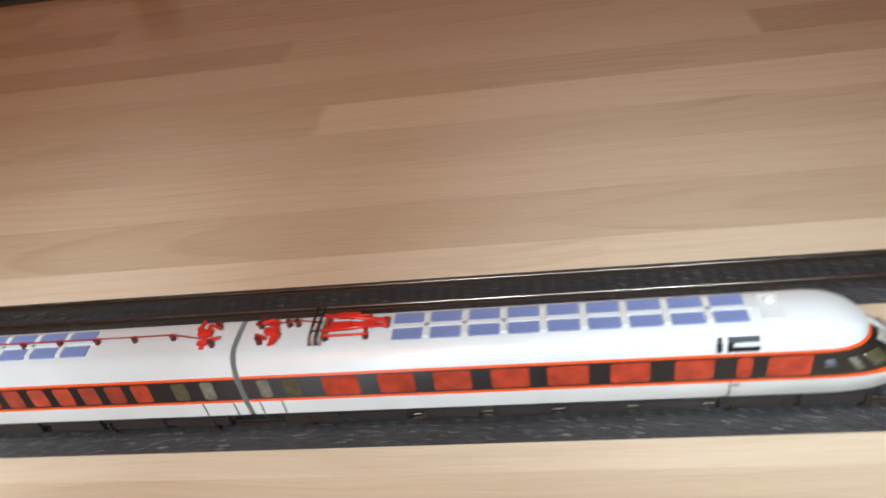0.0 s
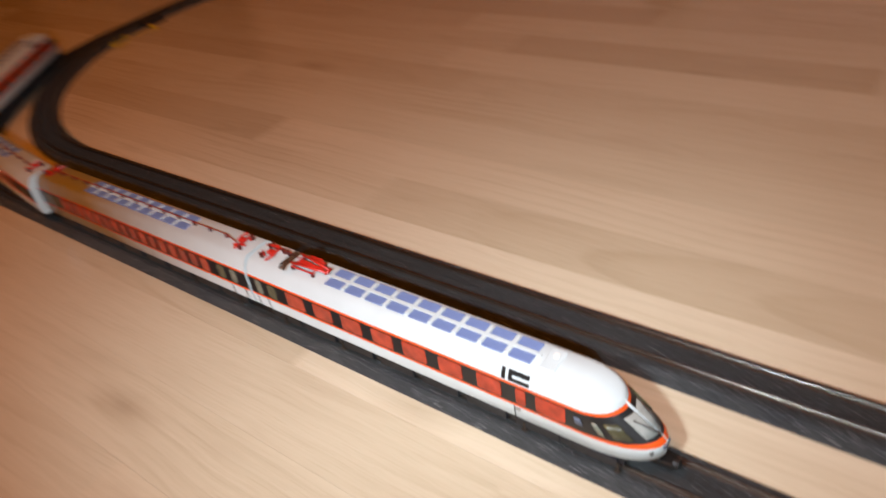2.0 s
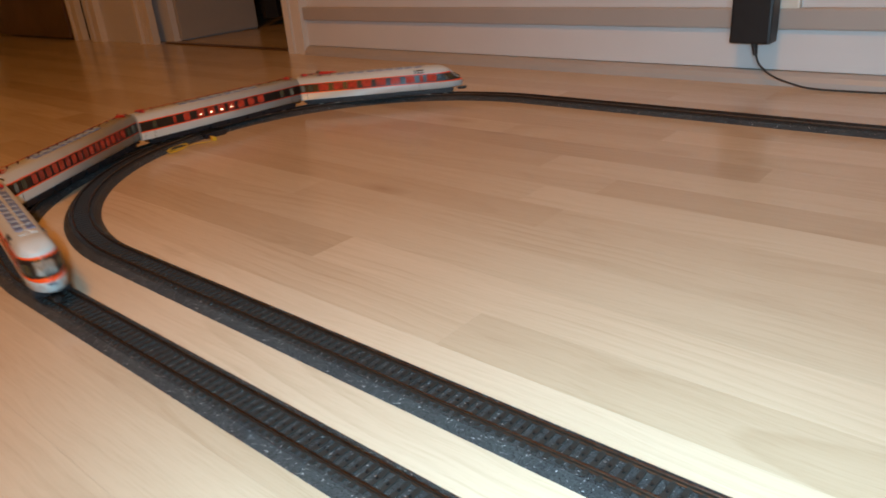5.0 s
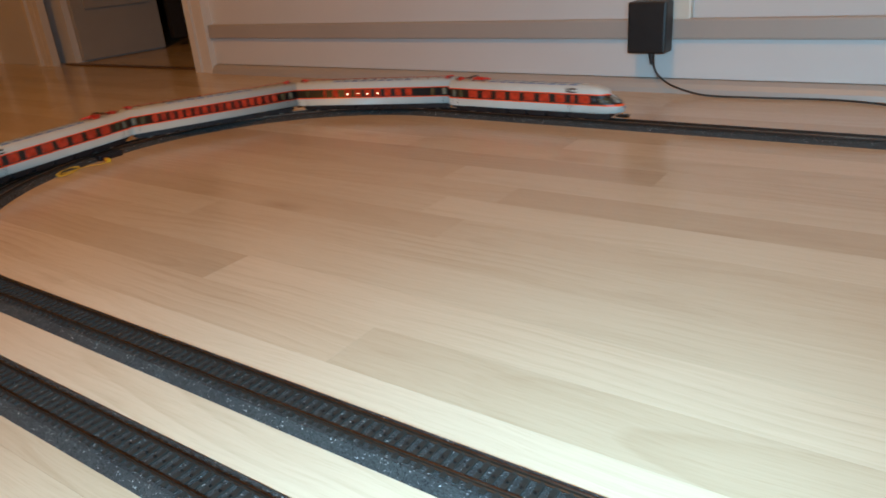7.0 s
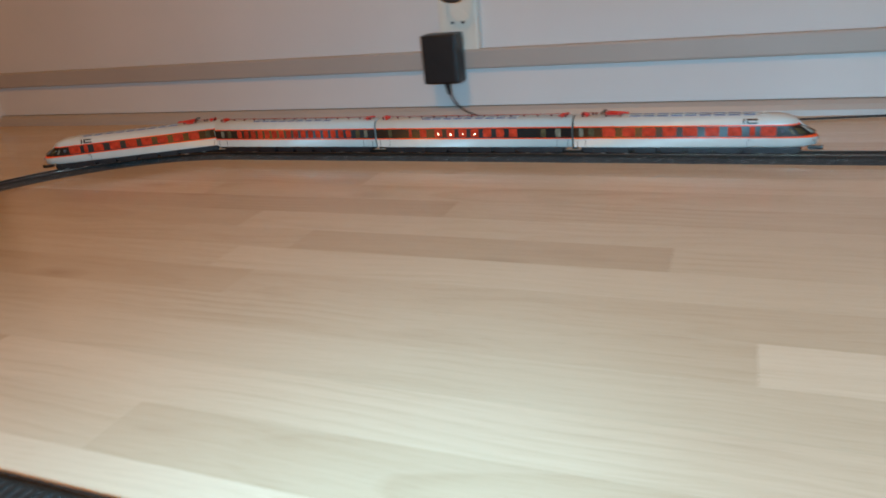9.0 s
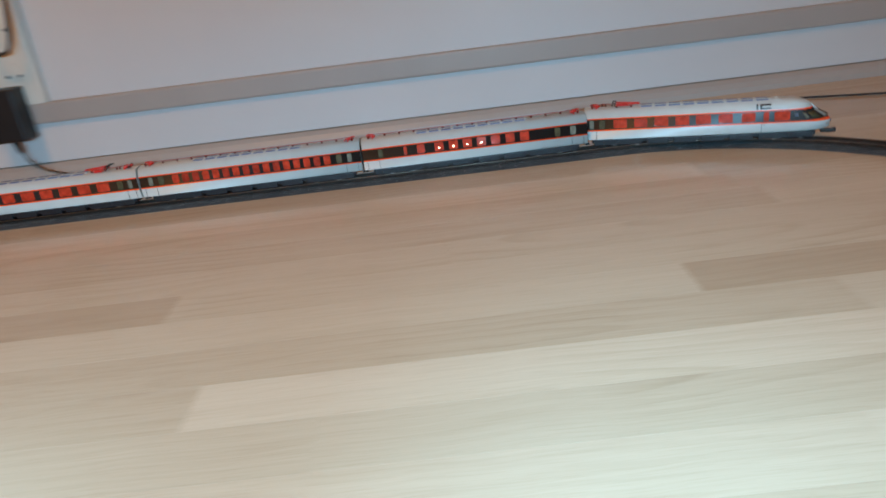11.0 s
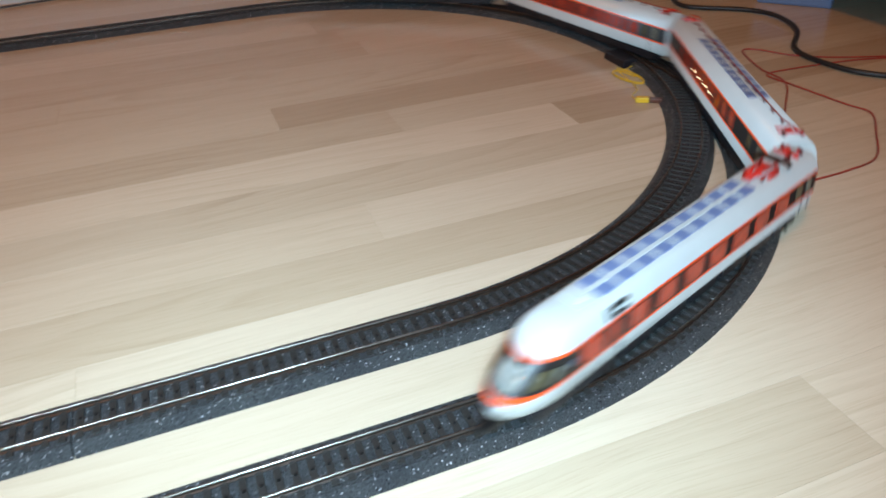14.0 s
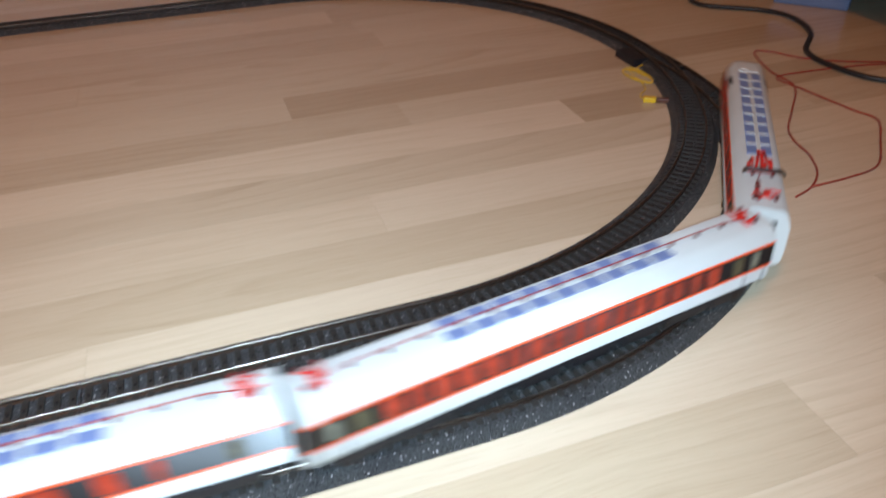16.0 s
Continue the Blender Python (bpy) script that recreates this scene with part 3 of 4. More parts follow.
def turnout(turn, m):
    """A curved turnout: an inner leg that bends at once, an outer leg that runs straight first."""
    ob = tagged(empty("turnout", m), "curved model railway turnout on grey ballast", "turnout", "turnouts of the oval")
    inner = arc_stations(A30, turn, 10)
    outer = [(0, 0, 0)] + [(x + D, y, h) for x, y, h in inner]
    bm = bmesh.new()
    sweep(bm, BED, inner)
    part("ballast_bed", bm, M["ballast"], ob)
    bm = bmesh.new()
    sweep(bm, [(o, z * 0.9) for o, z in BED], [(x, y, h) for x, y, h in outer])
    part("branch_bed", bm, M["ballast"], ob)
    for s in (-1, 1):
        part("rail", rail_mesh(inner, s * GAUGE), None, ob, "browned metal rail with a bright head")
        part("branch_rail", rail_mesh([(x, y, h) for x, y, h in outer], s * GAUGE), None, ob, "browned metal rail with a bright head")
    for i in range(PITCH):
        u = (i + 0.5) / PITCH
        part("sleeper", SLEEPER, None, ob, "", pose(R * math.sin(A30 * u), turn * R * (1 - math.cos(A30 * u)), 0, 0, 0, math.degrees(turn * A30 * u)))
    for i in range(10, 35):
        s = (i + 0.5) * 0.00753
        if s < D:
            p = (s, 0, 0)
        else:
            u = (s - D) / R
            p = (D + R * math.sin(u), turn * R * (1 - math.cos(u)), turn * u)
        if i > 18:
            part("sleeper", SLEEPER, None, ob, "", pose(p[0], p[1], -0.0002, 0, 0, math.degrees(p[2])))
    yb = turn * 0.021
    part("switch_motor", boxed(0.012, yb - 0.009, 0.0, 0.050, yb + 0.009, 0.0085, 0.0015), M["navy"], ob, "black switch motor cover")
    c = bmesh.new()
    cylinder(c, (0.085, turn * -0.004, 0.0075), (0, 0, 1), 0.0035, 0.004, 12)
    part("pivot", c, M["stud"], ob)
    return ob


turnout(-1, pose(L + R, R, 0, 0, 0, -90))
turnout(1, pose(-R, R, 0, 0, 0, -90))

# ---- train: four carriages ----
HALF = [(0.0132, 0.0194), (0.0157, 0.0218), (0.0163, 0.0314), (0.0163, 0.0330), (0.0157, 0.0462), (0.0154, 0.0476), (0.0138, 0.0528), (0.0112, 0.0562), (0.0085, 0.0577), (0.0, 0.0581)]
SEG_MAT = [0, 0, 1, 2, 1, 0, 0, 0, 0]
NOSE = 0.047       # length of the tapered nose
# how far each line of the body reaches into the nose, and how far it falls there
REACH = [0.93, 0.99, 1.0, 0.95, 0.58, 0.55, 0.54, 0.53, 0.52, 0.52]
FALL = [-0.0015, 0.0, 0.0006, -0.0010, 0.0005, 0.0002, 0.0035, 0.0060, 0.0070, 0.0070]


def body_mesh(x0, x1, nosed):
    bm = bmesh.new()
    xs = [x0, x1 - NOSE if nosed else x1]
    n = len(HALF)
    rings = []

    def ring(pts):
        left = [bm.verts.new((x, y, z)) for x, y, z in pts]
        right = [bm.verts.new((x, -y, z)) for x, y, z in pts[:-1]]
        return left + right[::-1]
    for x in xs:
        rings.append(ring([(x, y, z) for y, z in HALF]))
    if nosed:
        for k in range(1, 13):
            v = math.sin(k / 12 * math.pi / 2)
            pts = []
            for (y, z), reach, fall in zip(HALF, REACH, FALL):
                wdt = (1 - v ** 3.2) ** 0.55 if k < 12 else 0.02
                pts.append((xs[1] + NOSE * reach * v, y * wdt, z - fall * v ** 2))
            rings.append(ring(pts))
    m = len(rings[0])
    mats = SEG_MAT + SEG_MAT[::-1]
    for a, b in zip(rings, rings[1:]):
        for k in range(m - 1):
            f = bm.faces.new((a[k], a[k + 1], b[k + 1], b[k]))
            f.material_index = mats[k]
            f.smooth = True
        bm.faces.new((a[m - 1], a[0], b[0], b[m - 1])).material_index = 3
    ends = [bm.faces.new(rings[0])] + ([] if nosed else [bm.faces.new(rings[-1])])
    if nosed:
        bm.faces.new(rings[-1]).material_index = 0
    for f in ends:
        bmesh.ops.inset_individual(bm, faces=[f], thickness=0.0034, depth=-0.0005)
        f.material_index = 0
    bm.edges.ensure_lookup_table()
    return mesh_of("body", bm, [M["white"], M["orange"], M["black"], M["navy"]])


def window_mesh(x0, x1, z0=0.0344, z1=0.0453, inset=0.0004):
    """A pane that lies in the leaning window band, on the left side (y > 0)."""
    bm = bmesh.new()
    yb = lambda z: 0.0163 - (z - 0.0330) * (0.0006 / 0.0132)
    out = inset
    ch = 0.0009
    outline = [(x0 + ch, z0), (x1 - ch, z0), (x1, z0 + ch), (x1, z1 - ch), (x1 - ch, z1), (x0 + ch, z1), (x0, z1 - ch), (x0, z0 + ch)]
    a = [bm.verts.new((x, yb(z) + out, z)) for x, z in outline]
    b = [bm.verts.new((x, yb(z) - 0.0008, z)) for x, z in outline]
    bm.faces.new(a)
    for i in range(8):
        bm.faces.new((a[i], a[(i + 1) % 8], b[(i + 1) % 8], b[i]))
    return bm


pane_rng = random.Random(3)


def add_panes(car, spans, name, mat, label="", z0=0.0344, z1=0.0453):
    lit = mat is M["window"] and len(spans) > 12
    for a, b in spans:
        if lit:
            mat = M[pane_rng.choice(("window", "window", "window_dim"))]
        me = mesh_of(name, window_mesh(a, b, z0, z1), mat)
        part(name, me, None, car, label)
        part(name, me, None, car, label, pose(a + b, 0, 0, 0, 0, 180))


def roof_panels(car, x0, x1, n):
    step = (x1 - x0) / n
    me = mesh_of("roof_panel", boxed(0, 0, 0, step * 0.79, 0.0064, 0.0009, 0.0002), M["blue"])
    for i in range(n):
        for y in (-0.0078, 0.0016):
            part("roof_panel", me, None, car, "blue-grey roof panel", pose(x0 + i * step + step * 0.105, y, 0.0576))
    part("roof_walkway", boxed(x0 - 0.001, -0.0012, 0.0579, x1 + 0.001, 0.0012, 0.0588, 0.0003), M["white"], car)
    me = mesh_of("roof_bar", boxed(0, -0.0068, 0.0, step * 0.16, 0.0068, 0.0012, 0.0003), M["white"])
    for i in range(1, n):
        part("roof_bar", me, None, car, "", pose(x0 + i * step - step * 0.08, 0, 0.0576))


def insulator(car, x, y=0.0, h=0.0035):
    bm = bmesh.new()
    for k in range(3):
        cylinder(bm, (x, y, 0.0583 + h * (k + 0.5) / 3), (0, 0, 1), 0.0013 - 0.0003 * (k % 2), h / 3.1, 8)
    part("insulator", bm, M["maroon"], car, "dark red roof insulator")


def conduit(car, pts):
    part("roof_conduit", tube(bmesh.new(), pts, 0.00036, 6), M["wire_red"], car, "thin red roof cable")


def switchgear(car, x, s):
    """Red high-voltage gear near a carriage end."""
    bm = bmesh.new()
    box(bm, x - 0.0010, -0.0076, 0.0578, x + 0.0010, 0.0076, 0.0588, 0.0002)
    box(bm, x - 0.0034, -0.0024, 0.0588, x + 0.0030, 0.0012, 0.0612, 0.0005)
    box(bm, x - 0.0026, 0.0036, 0.0588, x + 0.0022, 0.0062, 0.0602, 0.0004)
    cylinder(bm, (x + s * 0.004, 0.0048, 0.0608), (1, 0.3, 0), 0.0008, 0.009, 8)
    cylinder(bm, (x - s * 0.003, -0.0055, 0.0602), (0.3, 1, 0), 0.0008, 0.006, 8)
    cylinder(bm, (x + s * 0.0045, -0.004, 0.0604), (0.9, -0.5, 0), 0.0007, 0.006, 8)
    part("switchgear", bm, M["red"], car, "red roof switchgear")
    for y in (-0.0060, 0.0062):
        insulator(car, x + s * 0.005, y, 0.0036)


def pantograph(car, x):
    """A folded single-arm collector, head towards the carriage end."""
    bm = bmesh.new()
    for y in (-0.0058, 0.0058):
        cylinder(bm, (x + 0.014, y, 0.0606), (1, 0, 0), 0.0006, 0.020, 6)
    for dx in (0.005, 0.023):
        cylinder(bm, (x + dx, 0, 0.0606), (0, 1, 0), 0.0006, 0.0124, 6)
    part("base_frame", bm, M["red"], car, "red pantograph base")
    bm = bmesh.new()
    for y0, y1 in ((-0.0048, -0.0014), (0.0048, 0.0014)):
        a, b = Vector((x + 0.004, y0, 0.0628)), Vector((x + 0.032, y1, 0.0614))
        tube(bm, [a, b], 0.0009, 6)
    tube(bm, [(x + 0.032, -0.0026, 0.0614), (x + 0.032, 0.0026, 0.0614)], 0.0012, 6)
    box(bm, x + 0.007, -0.0022, 0.0604, x + 0.017, 0.0014, 0.0622, 0.0005)
    box(bm, x + 0.017, -0.0010, 0.0606, x + 0.028, 0.0010, 0.0618, 0.0004)
    part("arm", bm, M["red"], car, "red folded pantograph arm")
    bm = bmesh.new()
    for dx in (0.0, 0.0032):
        tube(bm, [(x + dx, -0.0125, 0.0618), (x + dx, -0.0098, 0.0640), (x + dx, 0.0098, 0.0640), (x + dx, 0.0125, 0.0618)], 0.0007, 6)
    for y in (-0.006, 0.006):
        tube(bm, [(x, y, 0.0640), (x + 0.0032, y, 0.0640)], 0.0005, 6)
    part("collector_head", bm, M["stud"], car, "black collector strips")
    part("drive_unit", boxed(x + 0.008, 0.0066, 0.0582, x + 0.019, 0.0090, 0.0602, 0.0004), M["red"], car, "red drive cylinder")
    for dx in (0.005, 0.023):
        for y in (-0.0058, 0.0058):
            insulator(car, x + dx, y, 0.0022)


def bogie(car, x):
    b = part("bogie", boxed(x - 0.022, -0.0115, 0.0128, x + 0.022, 0.0115, 0.0178, 0.001), M["navy"], car, "dark bogie frame")
    for s in (-1, 1):
        bm = bmesh.new()
        box(bm, x - 0.020, s * 0.0122 - 0.0008, 0.0120, x + 0.020, s * 0.0122 + 0.0008, 0.0165, 0.0005)
        for dx in (-0.0145, 0.0145):
            box(bm, x + dx - 0.003, s * 0.0133 - 0.0006, 0.0122, x + dx + 0.003, s * 0.0133 + 0.0006, 0.0170, 0.0005)
        part("side_frame", bm, M["navy"], b)
        for dx in (-0.0145, 0.0145):
            bm = bmesh.new()
            cylinder(bm, (x + dx, s * GAUGE, RAIL + 0.0052), (0, 1, 0), 0.0052, 0.0018, 20)
            cylinder(bm, (x + dx, s * (GAUGE - 0.0013), RAIL + 0.0050), (0, 1, 0), 0.0058, 0.0006, 20)
            part("wheel", bm, M["chrome"], b, "small metal wheel")
        for dx in (-0.027, 0.027):
            bm = bmesh.new()
            box(bm, x + dx - 0.0018, s * 0.0146 - 0.0006, 0.0110, x + dx + 0.0018, s * 0.0146 + 0.0006, 0.0119, 0.0002)
            box(bm, x + dx - 0.0005, s * 0.0143 - 0.0004, 0.0115, x + dx + 0.0005, s * 0.0143 + 0.0004, 0.0170)
            part("step", bm, M["rail"], b, "small dark metal step under the carriage")


def underframe(car, x0, x1):
    bm = bmesh.new()
    box(bm, x0, -0.0125, 0.0145, x1, 0.0125, 0.0196, 0.0008)
    part("underframe", bm, M["navy"], car, "dark navy underframe")
    n = max(2, int((x1 - x0) / 0.03))
    st = (x1 - x0) / n
    for i in range(n):
        part("equipment_box", boxed(x0 + i * st + 0.003, -0.0140, 0.0118, x0 + (i + 1) * st - 0.003, 0.0140, 0.0190, 0.0008), M["navy"], car)


def gangway(car, x, s):
    bm = bmesh.new()
    for k in range(3):
        box(bm, min(x, x + s * 0.0006) + s * k * 0.0006, -0.0078 + 0.0004 * (k % 2), 0.0200, max(x, x + s * 0.0006) + s * k * 0.0006 - 0.0001, 0.0078 - 0.0004 * (k % 2), 0.0500, 0.0002)
    part("gangway", bm, M["stud"], car, "black folded gangway bellows")
    part("coupling", boxed(min(x, x + s * 0.005), -0.002, 0.0140, max(x, x + s * 0.005), 0.002, 0.0165), M["navy"], car)


END, MID = 0.295, 0.290


def end_car():
    """Origin at half length on the floor; the nose points along x, the joint is at -END/2."""
    j = -END / 2
    car = tagged(empty("driving_carriage"), "white driving carriage with orange stripes and lit red windows", "train carriage", "carriages of the train")
    part("body", body_mesh(j + 0.0013, j + END - 0.006, True), None, car)
    s = 0.997
    add_panes(car, [(j + a * s, j + b * s) for a, b in ((0.0386, 0.055), (0.064, 0.080), (0.0887, 0.105), (0.1137, 0.130), (0.1377, 0.155), (0.164, 0.180), (0.190, 0.2055), (0.2145, 0.2205), (0.2265, 0.2435))], "window", M["window"], "lit red carriage window")
    add_panes(car, [(j + 0.0085, j + 0.0140)], "door_window", M["pale_glass"], "pale door window")
    add_panes(car, [(j + 0.0205, j + 0.0280)], "door_window", M["green_glass"], "olive door window")
    for sgn in (-1, 1):
        for a, b in ((0.0060, 0.0064), (0.0166, 0.0170), (0.2119, 0.2123)):
            part("door_seam", boxed(j + a, sgn * 0.01632 - 0.0002, 0.0200, j + b, sgn * 0.01632 + 0.0002, 0.0318), M["stud"], car)
        part("door_handle", boxed(j + 0.2130, sgn * 0.0165 - 0.0004, 0.0290, j + 0.2160, sgn * 0.0165 + 0.0004, 0.0306, 0.0002), M["chrome"], car)
        # the line's mark: a bar and an open square
        lx = (lambda u: j + 0.2225 - u) if sgn > 0 else (lambda u: j + 0.2055 + u)
        def mark(u0, u1, z0, z1):
            a, b = sorted((lx(u0), lx(u1)))
            yo = lambda z: 0.0154 - (z - 0.0475) * 0.30 if z < 0.0528 else 0.0138 - (z - 0.0528) * 0.765
            bm = bmesh.new()
            vs = []
            for z in (z0, z1):
                for x in (a, b):
                    vs += [bm.verts.new((x, sgn * (yo(z) + 0.0005), z)), bm.verts.new((x, sgn * (yo(z) - 0.0006), z))]
            for q in ((0, 2, 6, 4), (1, 3, 7, 5), (0, 1, 3, 2), (4, 5, 7, 6), (0, 1, 5, 4), (2, 3, 7, 6)):
                bm.faces.new([vs[i] for i in q])
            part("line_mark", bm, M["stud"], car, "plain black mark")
        mark(0.0000, 0.0022, 0.0487, 0.0528)
        mark(0.0000, 0.0022, 0.0527, 0.0545)
        mark(0.0042, 0.0165, 0.0527, 0.0545)
        mark(0.0042, 0.0064, 0.0503, 0.0528)
        mark(0.0042, 0.0165, 0.0487, 0.0504)
    roof_panels(car, j + 0.070, j + 0.221, 9)
    part("roof_vent", boxed(j + 0.2245, -0.0075, 0.0574, j + 0.2330, 0.0075, 0.0585, 0.0004), M["white"], car)
    c = bmesh.new()
    cylinder(c, (j + 0.2290, 0.003, 0.0588), (0, 0, 1), 0.0018, 0.0012, 12)
    part("aerial", c, M["white_trim"], car)
    switchgear(car, j + 0.0165, -1)
    conduit(car, [(j + 0.014, 0.003, 0.0612), (j + 0.030, 0.004, 0.0612), (j + 0.040, 0.002, 0.0612)])
    insulator(car, j + 0.0235, 0.004), insulator(car, j + 0.0275, 0.004), insulator(car, j + 0.0100, 0.004)
    pantograph(car, j + 0.0370)
    underframe(car, j + 0.010, j + 0.272)
    bogie(car, -0.095), bogie(car, 0.095)
    gangway(car, j + 0.0013, -1)
    # front: windscreen, cab windows, lamps, coupler
    x1 = j + END - 0.006
    def front_pane(name, k0, k1, t0, t1, mat, label):
        """A pane on the black nose band between two stations and two heights, on both sides of the nose."""
        for sgn in ((1, -1)):
            bm = bmesh.new()
            rows = []
            for t in (t0, (t0 + t1) / 2, t1):
                row = []
                for i in range(7):
                    k = k0 + (k1 - k0) * i / 6
                    v = math.sin(k / 12 * math.pi / 2)
                    wdt = max(0.0, 1 - v ** 3.2) ** 0.55
                    lo = Vector((x1 - NOSE + NOSE * REACH[3] * v, HALF[3][0] * wdt, HALF[3][1] - FALL[3] * v * v))
                    hi = Vector((x1 - NOSE + NOSE * REACH[4] * v, HALF[4][0] * wdt, HALF[4][1] - FALL[4] * v * v))
                    p = lo.lerp(hi, t)
                    q = p + Vector((0.0005 * v, 0.0005 * (0.3 + wdt), 0.0004))
                    row.append(bm.verts.new((q.x, sgn * q.y, q.z)))
                rows.append(row)
            for a, b in zip(rows, rows[1:]):
                for i in range(6):
                    bm.faces.new((a[i], a[i + 1], b[i + 1], b[i])).smooth = True
            ext = bmesh.ops.extrude_face_region(bm, geom=list(bm.faces))
            bmesh.ops.translate(bm, verts=[g for g in ext["geom"] if isinstance(g, bmesh.types.BMVert)], vec=(-0.0006, -sgn * 0.0005, -0.0003))
            part(name, bm, mat, car, label)
    front_pane("windscreen", 8.9, 11.7, 0.12, 0.84, M["screen"], "wide silvery windscreen half")
    front_pane("cab_window", 5.1, 7.3, 0.14, 0.72, M["green_glass"], "olive cab side window")
    front_pane("cab_window", 3.5, 4.2, 0.16, 0.70, M["pale_glass"], "small cab side window")
    front_pane("cab_mark", 1.3, 2.1, 0.36, 0.70, M["foot"], "small grey panel")
    for sgn in (-1, 1):
        c = bmesh.new()
        cylinder(c, (x1 - 0.0060, sgn * 0.0068, 0.0272), (1, sgn * 0.55, 0.0), 0.0015, 0.004, 14)
        part("headlight", c, M["chrome"], car, "small silver headlight")
        tb = bmesh.new()
        tube(tb, [(x1 - 0.003, sgn * 0.0015, 0.0364), (x1 - 0.010, sgn * 0.004, 0.0404), (x1 - 0.0150, sgn * 0.0055, 0.0432)], 0.0003, 5)
        part("wiper", tb, M["stud"], car, "thin black wiper")
    c = bmesh.new()
    cylinder(c, (x1 - 0.0243, 0, 0.0498), (1, 0, 0.2), 0.0013, 0.003, 12)
    part("top_headlight", c, M["chrome"], car, "silver lamp over the windscreen")
    bm = boxed(x1 - 0.010, -0.0035, 0.0140, x1 + 0.0045, 0.0035, 0.0180, 0.0008)
    cylinder(bm, (x1 + 0.005, 0, 0.0165), (1, 0, 0), 0.0028, 0.003, 12)
    part("coupler", bm, M["stud"], car, "black front coupler")
    part("front_plate", boxed(x1 - 0.0022, -0.0032, 0.0278, x1 + 0.0004, 0.0032, 0.0302, 0.0003), M["foot"], car, "small grey plate on the nose")
    return car


def middle_car(dining):
    j = -MID / 2
    what = "white middle carriage with bright lamps behind lit windows" if dining else "white middle carriage with a row of lit red windows"
    car = tagged(empty("middle_carriage"), what, "train carriage", "carriages of the train")
    part("body", body_mesh(j + 0.0013, j + MID - 0.0013, False), None, car)
    f = lambda u: j + 0.003 + u * (MID - 0.006)
    if dining:
        add_panes(car, [(f(a), f(b)) for a, b in ((0.180, 0.195), (0.240, 0.275), (0.320, 0.360), (0.385, 0.425), (0.448, 0.488), (0.511, 0.551), (0.575, 0.615), (0.640, 0.680), (0.705, 0.745))], "window", M["window"], "lit red carriage window")
        for u in (0.340, 0.405, 0.468, 0.531):
            for sgn in (-1, 1):
                bm = bmesh.new()
                bmesh.ops.create_uvsphere(bm, u_segments=10, v_segments=8, radius=0.0011, matrix=Matrix.Translation((f(u), sgn * 0.0159, 0.0385)))
                part("lamp", bm, M["bulb"], car, "small bright lamp behind the window")
        add_panes(car, [(f(0.065), f(0.085)), (f(0.86), f(0.885))], "door_window", M["green_glass"], "dark olive window")
        add_panes(car, [(f(0.93), f(0.955))], "door_window", M["pale_glass"], "pale door window")
    else:
        add_panes(car, [(f(0.145 + 0.0462 * i), f(0.145 + 0.0462 * i + 0.030)) for i in range(16)], "window", M["window"], "lit red carriage window")
        add_panes(car, [(f(0.035), f(0.055)), (f(0.945), f(0.965))], "door_window", M["pale_glass"], "pale door window")
        add_panes(car, [(f(0.080), f(0.105)), (f(0.895), f(0.920))], "door_window", M["green_glass"], "olive door window")
    for sgn in (-1, 1):
        for a in (0.012, 0.065, 0.935, 0.988):
            part("door_seam", boxed(f(a), sgn * 0.01632 - 0.0002, 0.0200, f(a) + 0.0004, sgn * 0.01632 + 0.0002, 0.0318), M["stud"], car)
    roof_panels(car, f(0.24), f(0.74), 9)
    switchgear(car, f(0.955), 1)
    switchgear(car, f(0.045), -1)
    conduit(car, [(f(0.045), 0.004, 0.0612), (f(0.10), 0.0005, 0.0612), (f(0.90), 0.0005, 0.0612), (f(0.955), 0.004, 0.0612)])
    for i in range(13):
        insulator(car, f(0.10 + i * 0.80 / 12), 0.0005, 0.0026)
    underframe(car, f(0.03), f(0.97))
    bogie(car, -0.095), bogie(car, 0.095)
    gangway(car, j + 0.0013, -1), gangway(car, j + MID - 0.0013, 1)
    return car


head = end_car()
tail = copy_thing(head, pose(0, 0, 0, 0, 0, 180))
dining = middle_car(True)
coach = middle_car(False)

# ---- floor of wooden strips ----
floor = tagged(empty("floor"), "pale lacquered strip-wood floor", "floor", kind="structure")
ROW, ROW0 = 0.0545, 0.0503
part("subfloor", boxed(-3.3, -2.3, -0.06, 2.76, 2.2, -0.0125), M["door_wood"], floor)
rng = random.Random(7)
KNOWN = {-4: [-0.47, 0.62], -3: [-0.62, 0.45, 1.46], -2: [-0.34, 0.93], -1: [0.05, 0.98], 0: [0.366, 1.40], 1: [0.166, 1.18], 2: [-0.1, 0.857, 1.62], 3: [0.0, 0.763, 1.40, 2.0], 4: [0.307, 1.25], 5: [0.25, 1.147, 1.75], 6: [0.31, 0.695, 1.5], 7: [0.205, 0.95]}
TONE = {(-4, -0.47): "wood", (-4, 0.62): "wood_mid", (-3, -0.62): "wood", (-3, 1.46): "wood", (-3, 0.45): "wood_pale", (-2, -0.34): "wood_pale", (-2, 0.93): "wood_pale", (4, 1.25): "wood", (4, 0.307): "wood", (2, 0.857): "wood", (3, 0.763): "wood_pale", (3, 0.0): "wood", (5, 0.25): "wood", (6, 0.695): "wood", (-1, 0.05): "wood_pale", (-1, 0.98): "wood_pale", (1, 1.18): "wood_pale", (0, 1.4): "wood_pale", (0, 0.366): "wood_mid", (1, 0.166): "wood_pale", (5, 1.147): "wood_brown", (3, 1.4): "wood_brown", (6, 0.31): "wood_brown", (2, -0.1): "wood", (7, 0.205): "wood", (7, 0.95): "wood"}
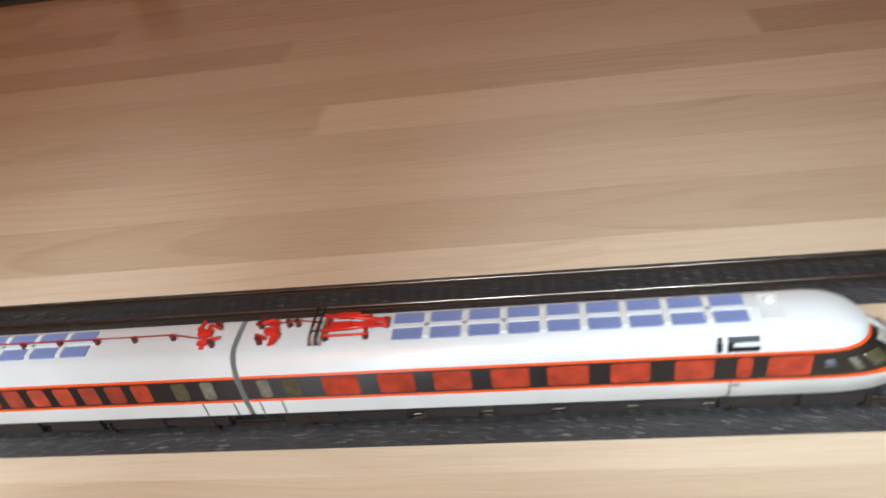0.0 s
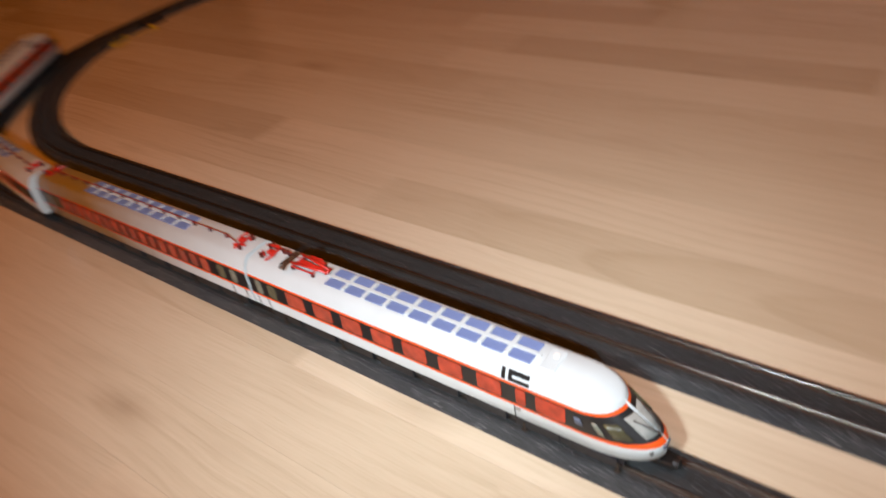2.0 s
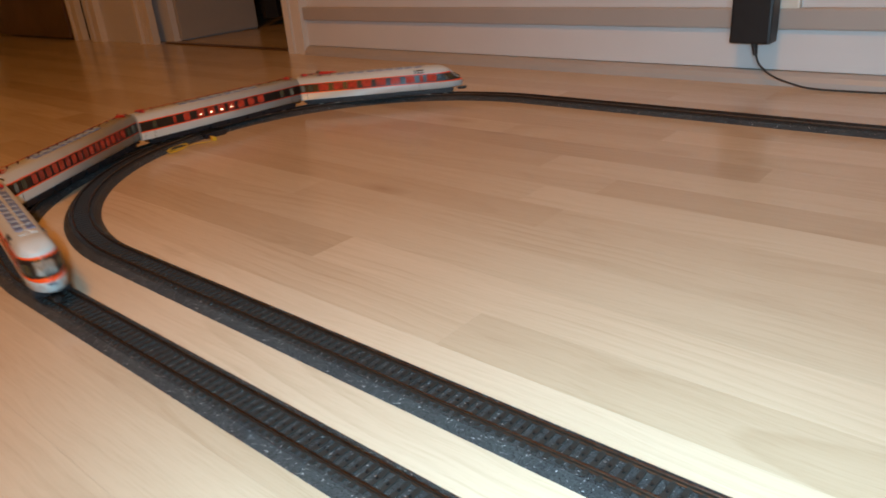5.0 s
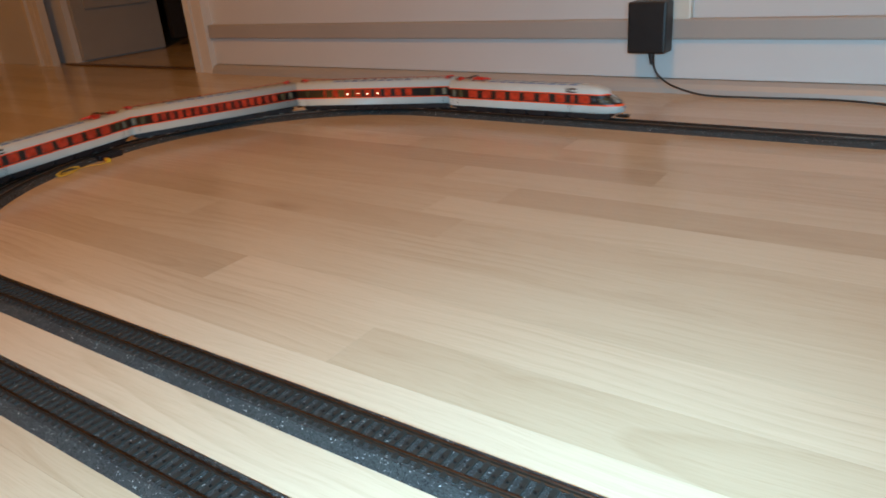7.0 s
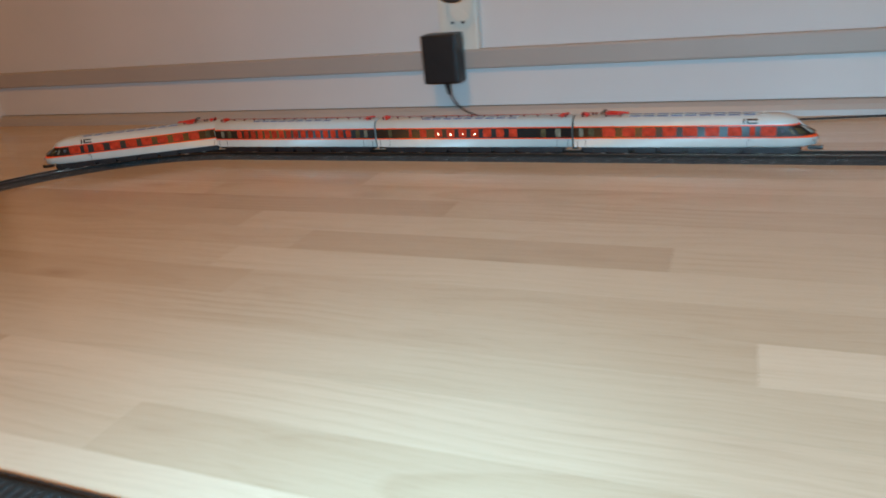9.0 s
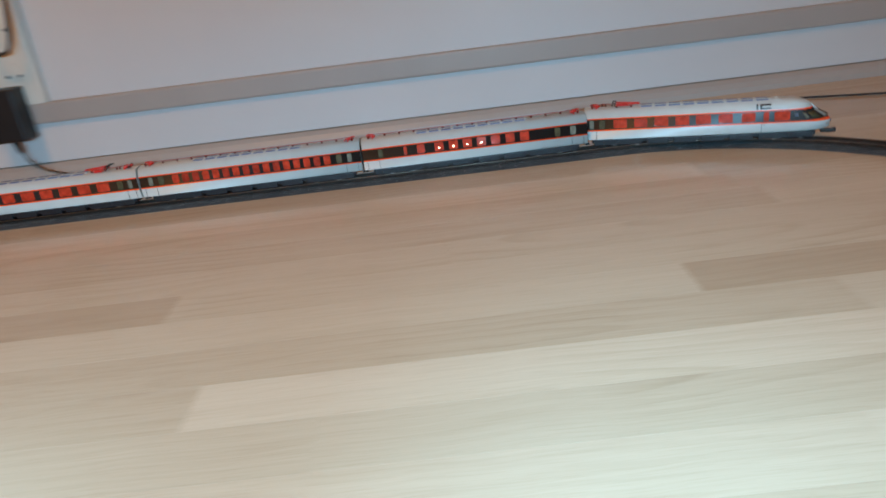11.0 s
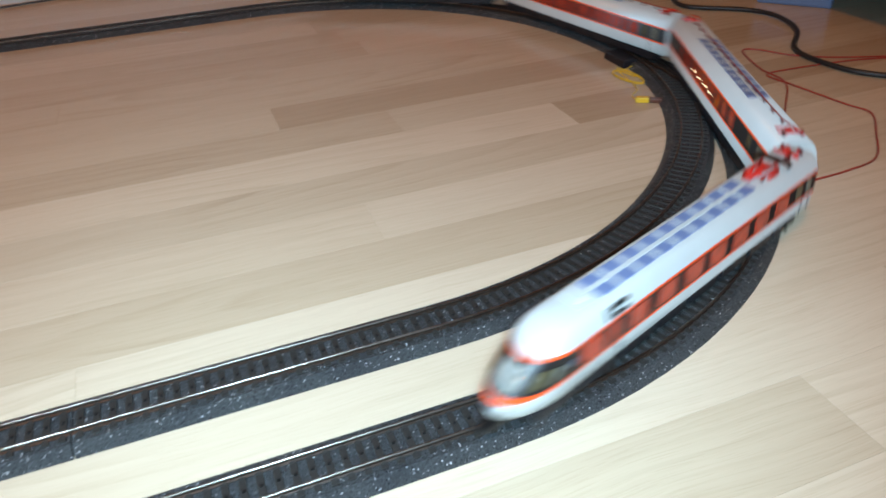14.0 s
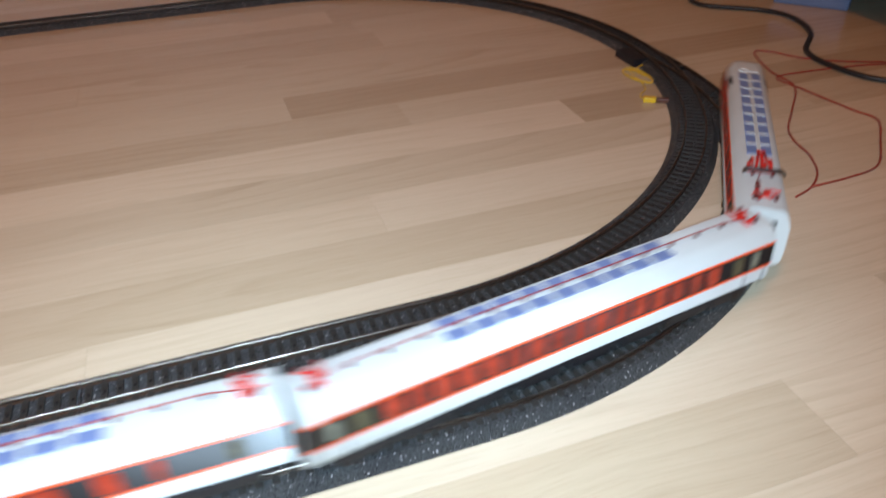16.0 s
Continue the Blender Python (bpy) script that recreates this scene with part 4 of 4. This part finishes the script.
TONE_END = {(0, 0.366): "wood_pale", (1, 0.166): "wood_brown", (4, 0.307): "wood_brown", (7, 0.205): "wood_brown"}
strip_cache = {}


def strip_mesh(length):
    key = round(length, 3)
    if key not in strip_cache:
        bm = bmesh.new()
        h = length / 2 - 0.00006
        r = bmesh.ops.create_cube(bm, size=1)
        bmesh.ops.transform(bm, verts=r["verts"], matrix=Matrix.Translation((0, 0, -0.006)) @ Matrix.Diagonal((2 * h, ROW - 0.00012, 0.012, 1)))
        strip_cache[key] = mesh_of("strip", bm, M["wood"])
    return strip_cache[key]


rest = bmesh.new()
for k in range(-44, 41):
    y = ROW0 + (k + 0.5) * ROW
    cuts = sorted(KNOWN.get(k, []))
    if not cuts:
        cuts = [rng.uniform(0.0, 0.45)]
    first, last = cuts[0], cuts[-1]
    while last < 2.76:
        last += rng.choice((0.72, 0.84, 0.96, 1.08, 1.2))
        cuts.append(last)
    while first > -3.3:
        first -= rng.choice((0.72, 0.84, 0.96, 1.08, 1.2))
        cuts.insert(0, first)
    for a, b in zip(cuts, cuts[1:]):
        near = b > -1.0 and a < 2.0 and a > -3.2 and b < 2.7 and -0.30 < y < WALL_Y
        if near:
            ob = part("strip", strip_mesh(b - a), None, floor, "", pose((a + b) / 2, y, 0))
            tone = TONE.get((k, round(a, 3))) or TONE_END.get((k, round(b, 3))) or rng.choice(("wood", "wood", "wood", "wood", "wood_pale", "wood_brown"))
            ob.material_slots[0].link = "OBJECT"
            ob.material_slots[0].material = M[tone]
        else:
            a2, b2 = max(a, -3.3) + 0.00012, min(b, 2.76) - 0.00012
            y0, y1 = y - ROW / 2 + 0.00012, y + ROW / 2 - 0.00012
            vs = [rest.verts.new(c) for c in ((a2, y0, 0), (b2, y0, 0), (b2, y1, 0), (a2, y1, 0), (a2, y0, -0.012), (b2, y0, -0.012), (b2, y1, -0.012), (a2, y1, -0.012))]
            for q in ((0, 1, 2, 3), (0, 1, 5, 4), (1, 2, 6, 5), (2, 3, 7, 6), (3, 0, 4, 7)):
                rest.faces.new([vs[i] for i in q])
tagged(part("strips", rest, M["wood_rest"], floor), "pale wooden floor strips", kind="stuff")


# ---- motion ----
Q = math.pi * R / 2
TOTAL = 2 * L + 4 * Q + 2 * D


def on_track(s):
    """A place on the train's loop: far straight, right bend out to the outer track, near straight, left bend back."""
    s %= TOTAL
    for k, length in enumerate((L, Q, D, Q, L, Q, D, Q)):
        if s <= length:
            break
        s -= length
    a = s / R
    return Vector(((s, 2 * R), (L + R * math.sin(a), R + R * math.cos(a)), (L + R, R - s), (L + R * math.cos(a), R - D - R * math.sin(a)), (L - s, -D),
                   (-R * math.sin(a), R - D - R * math.cos(a)), (-R, R - D + s), (-R * math.cos(a), R + R * math.sin(a)))[k])


LAG_T = (0, 0.5, 1.5, 2.0, 2.5, 3.0, 5.0, 6.0, 7.5, 9.0, 9.7, 11.5, 12, 12.5, 13, 13.5, 14, 14.5, 15, 15.5, 16)
LAG = (0.0005, -0.008, -0.0045, -0.007, -0.001, 0.008, 0.010, 0.008, 0.010, 0.0, -0.006, 0.008, 0.018, 0.011, 0.010, 0.008, 0.008, 0.0, 0.012, 0.013, 0.014)


def head_at(t):
    return (3.64304 + 0.221853 * t - 0.0109434 * t ** 2 + 0.00173987 * t ** 3 - 0.000062187 * t ** 4 + 0.0000004016 * t ** 5) + float(np.interp(t, LAG_T, LAG))


def car_pose(s, turned):
    a, b = on_track(s + 0.095), on_track(s - 0.095)
    c, d = (a + b) / 2, a - b
    return pose(c.x, c.y, 0, 0, 0, math.degrees(math.atan2(d.y, d.x)) + (180 if turned else 0))


def motions():
    times = [i * 0.1 for i in range(161)]
    for car, back, turned in ((head, END / 2, False), (dining, END + MID / 2, False), (coach, END + 1.5 * MID, False), (tail, END * 1.5 + 2 * MID, True)):
        walk(car, [(t, car_pose(head_at(t) - back, turned)) for t in times])


motions()
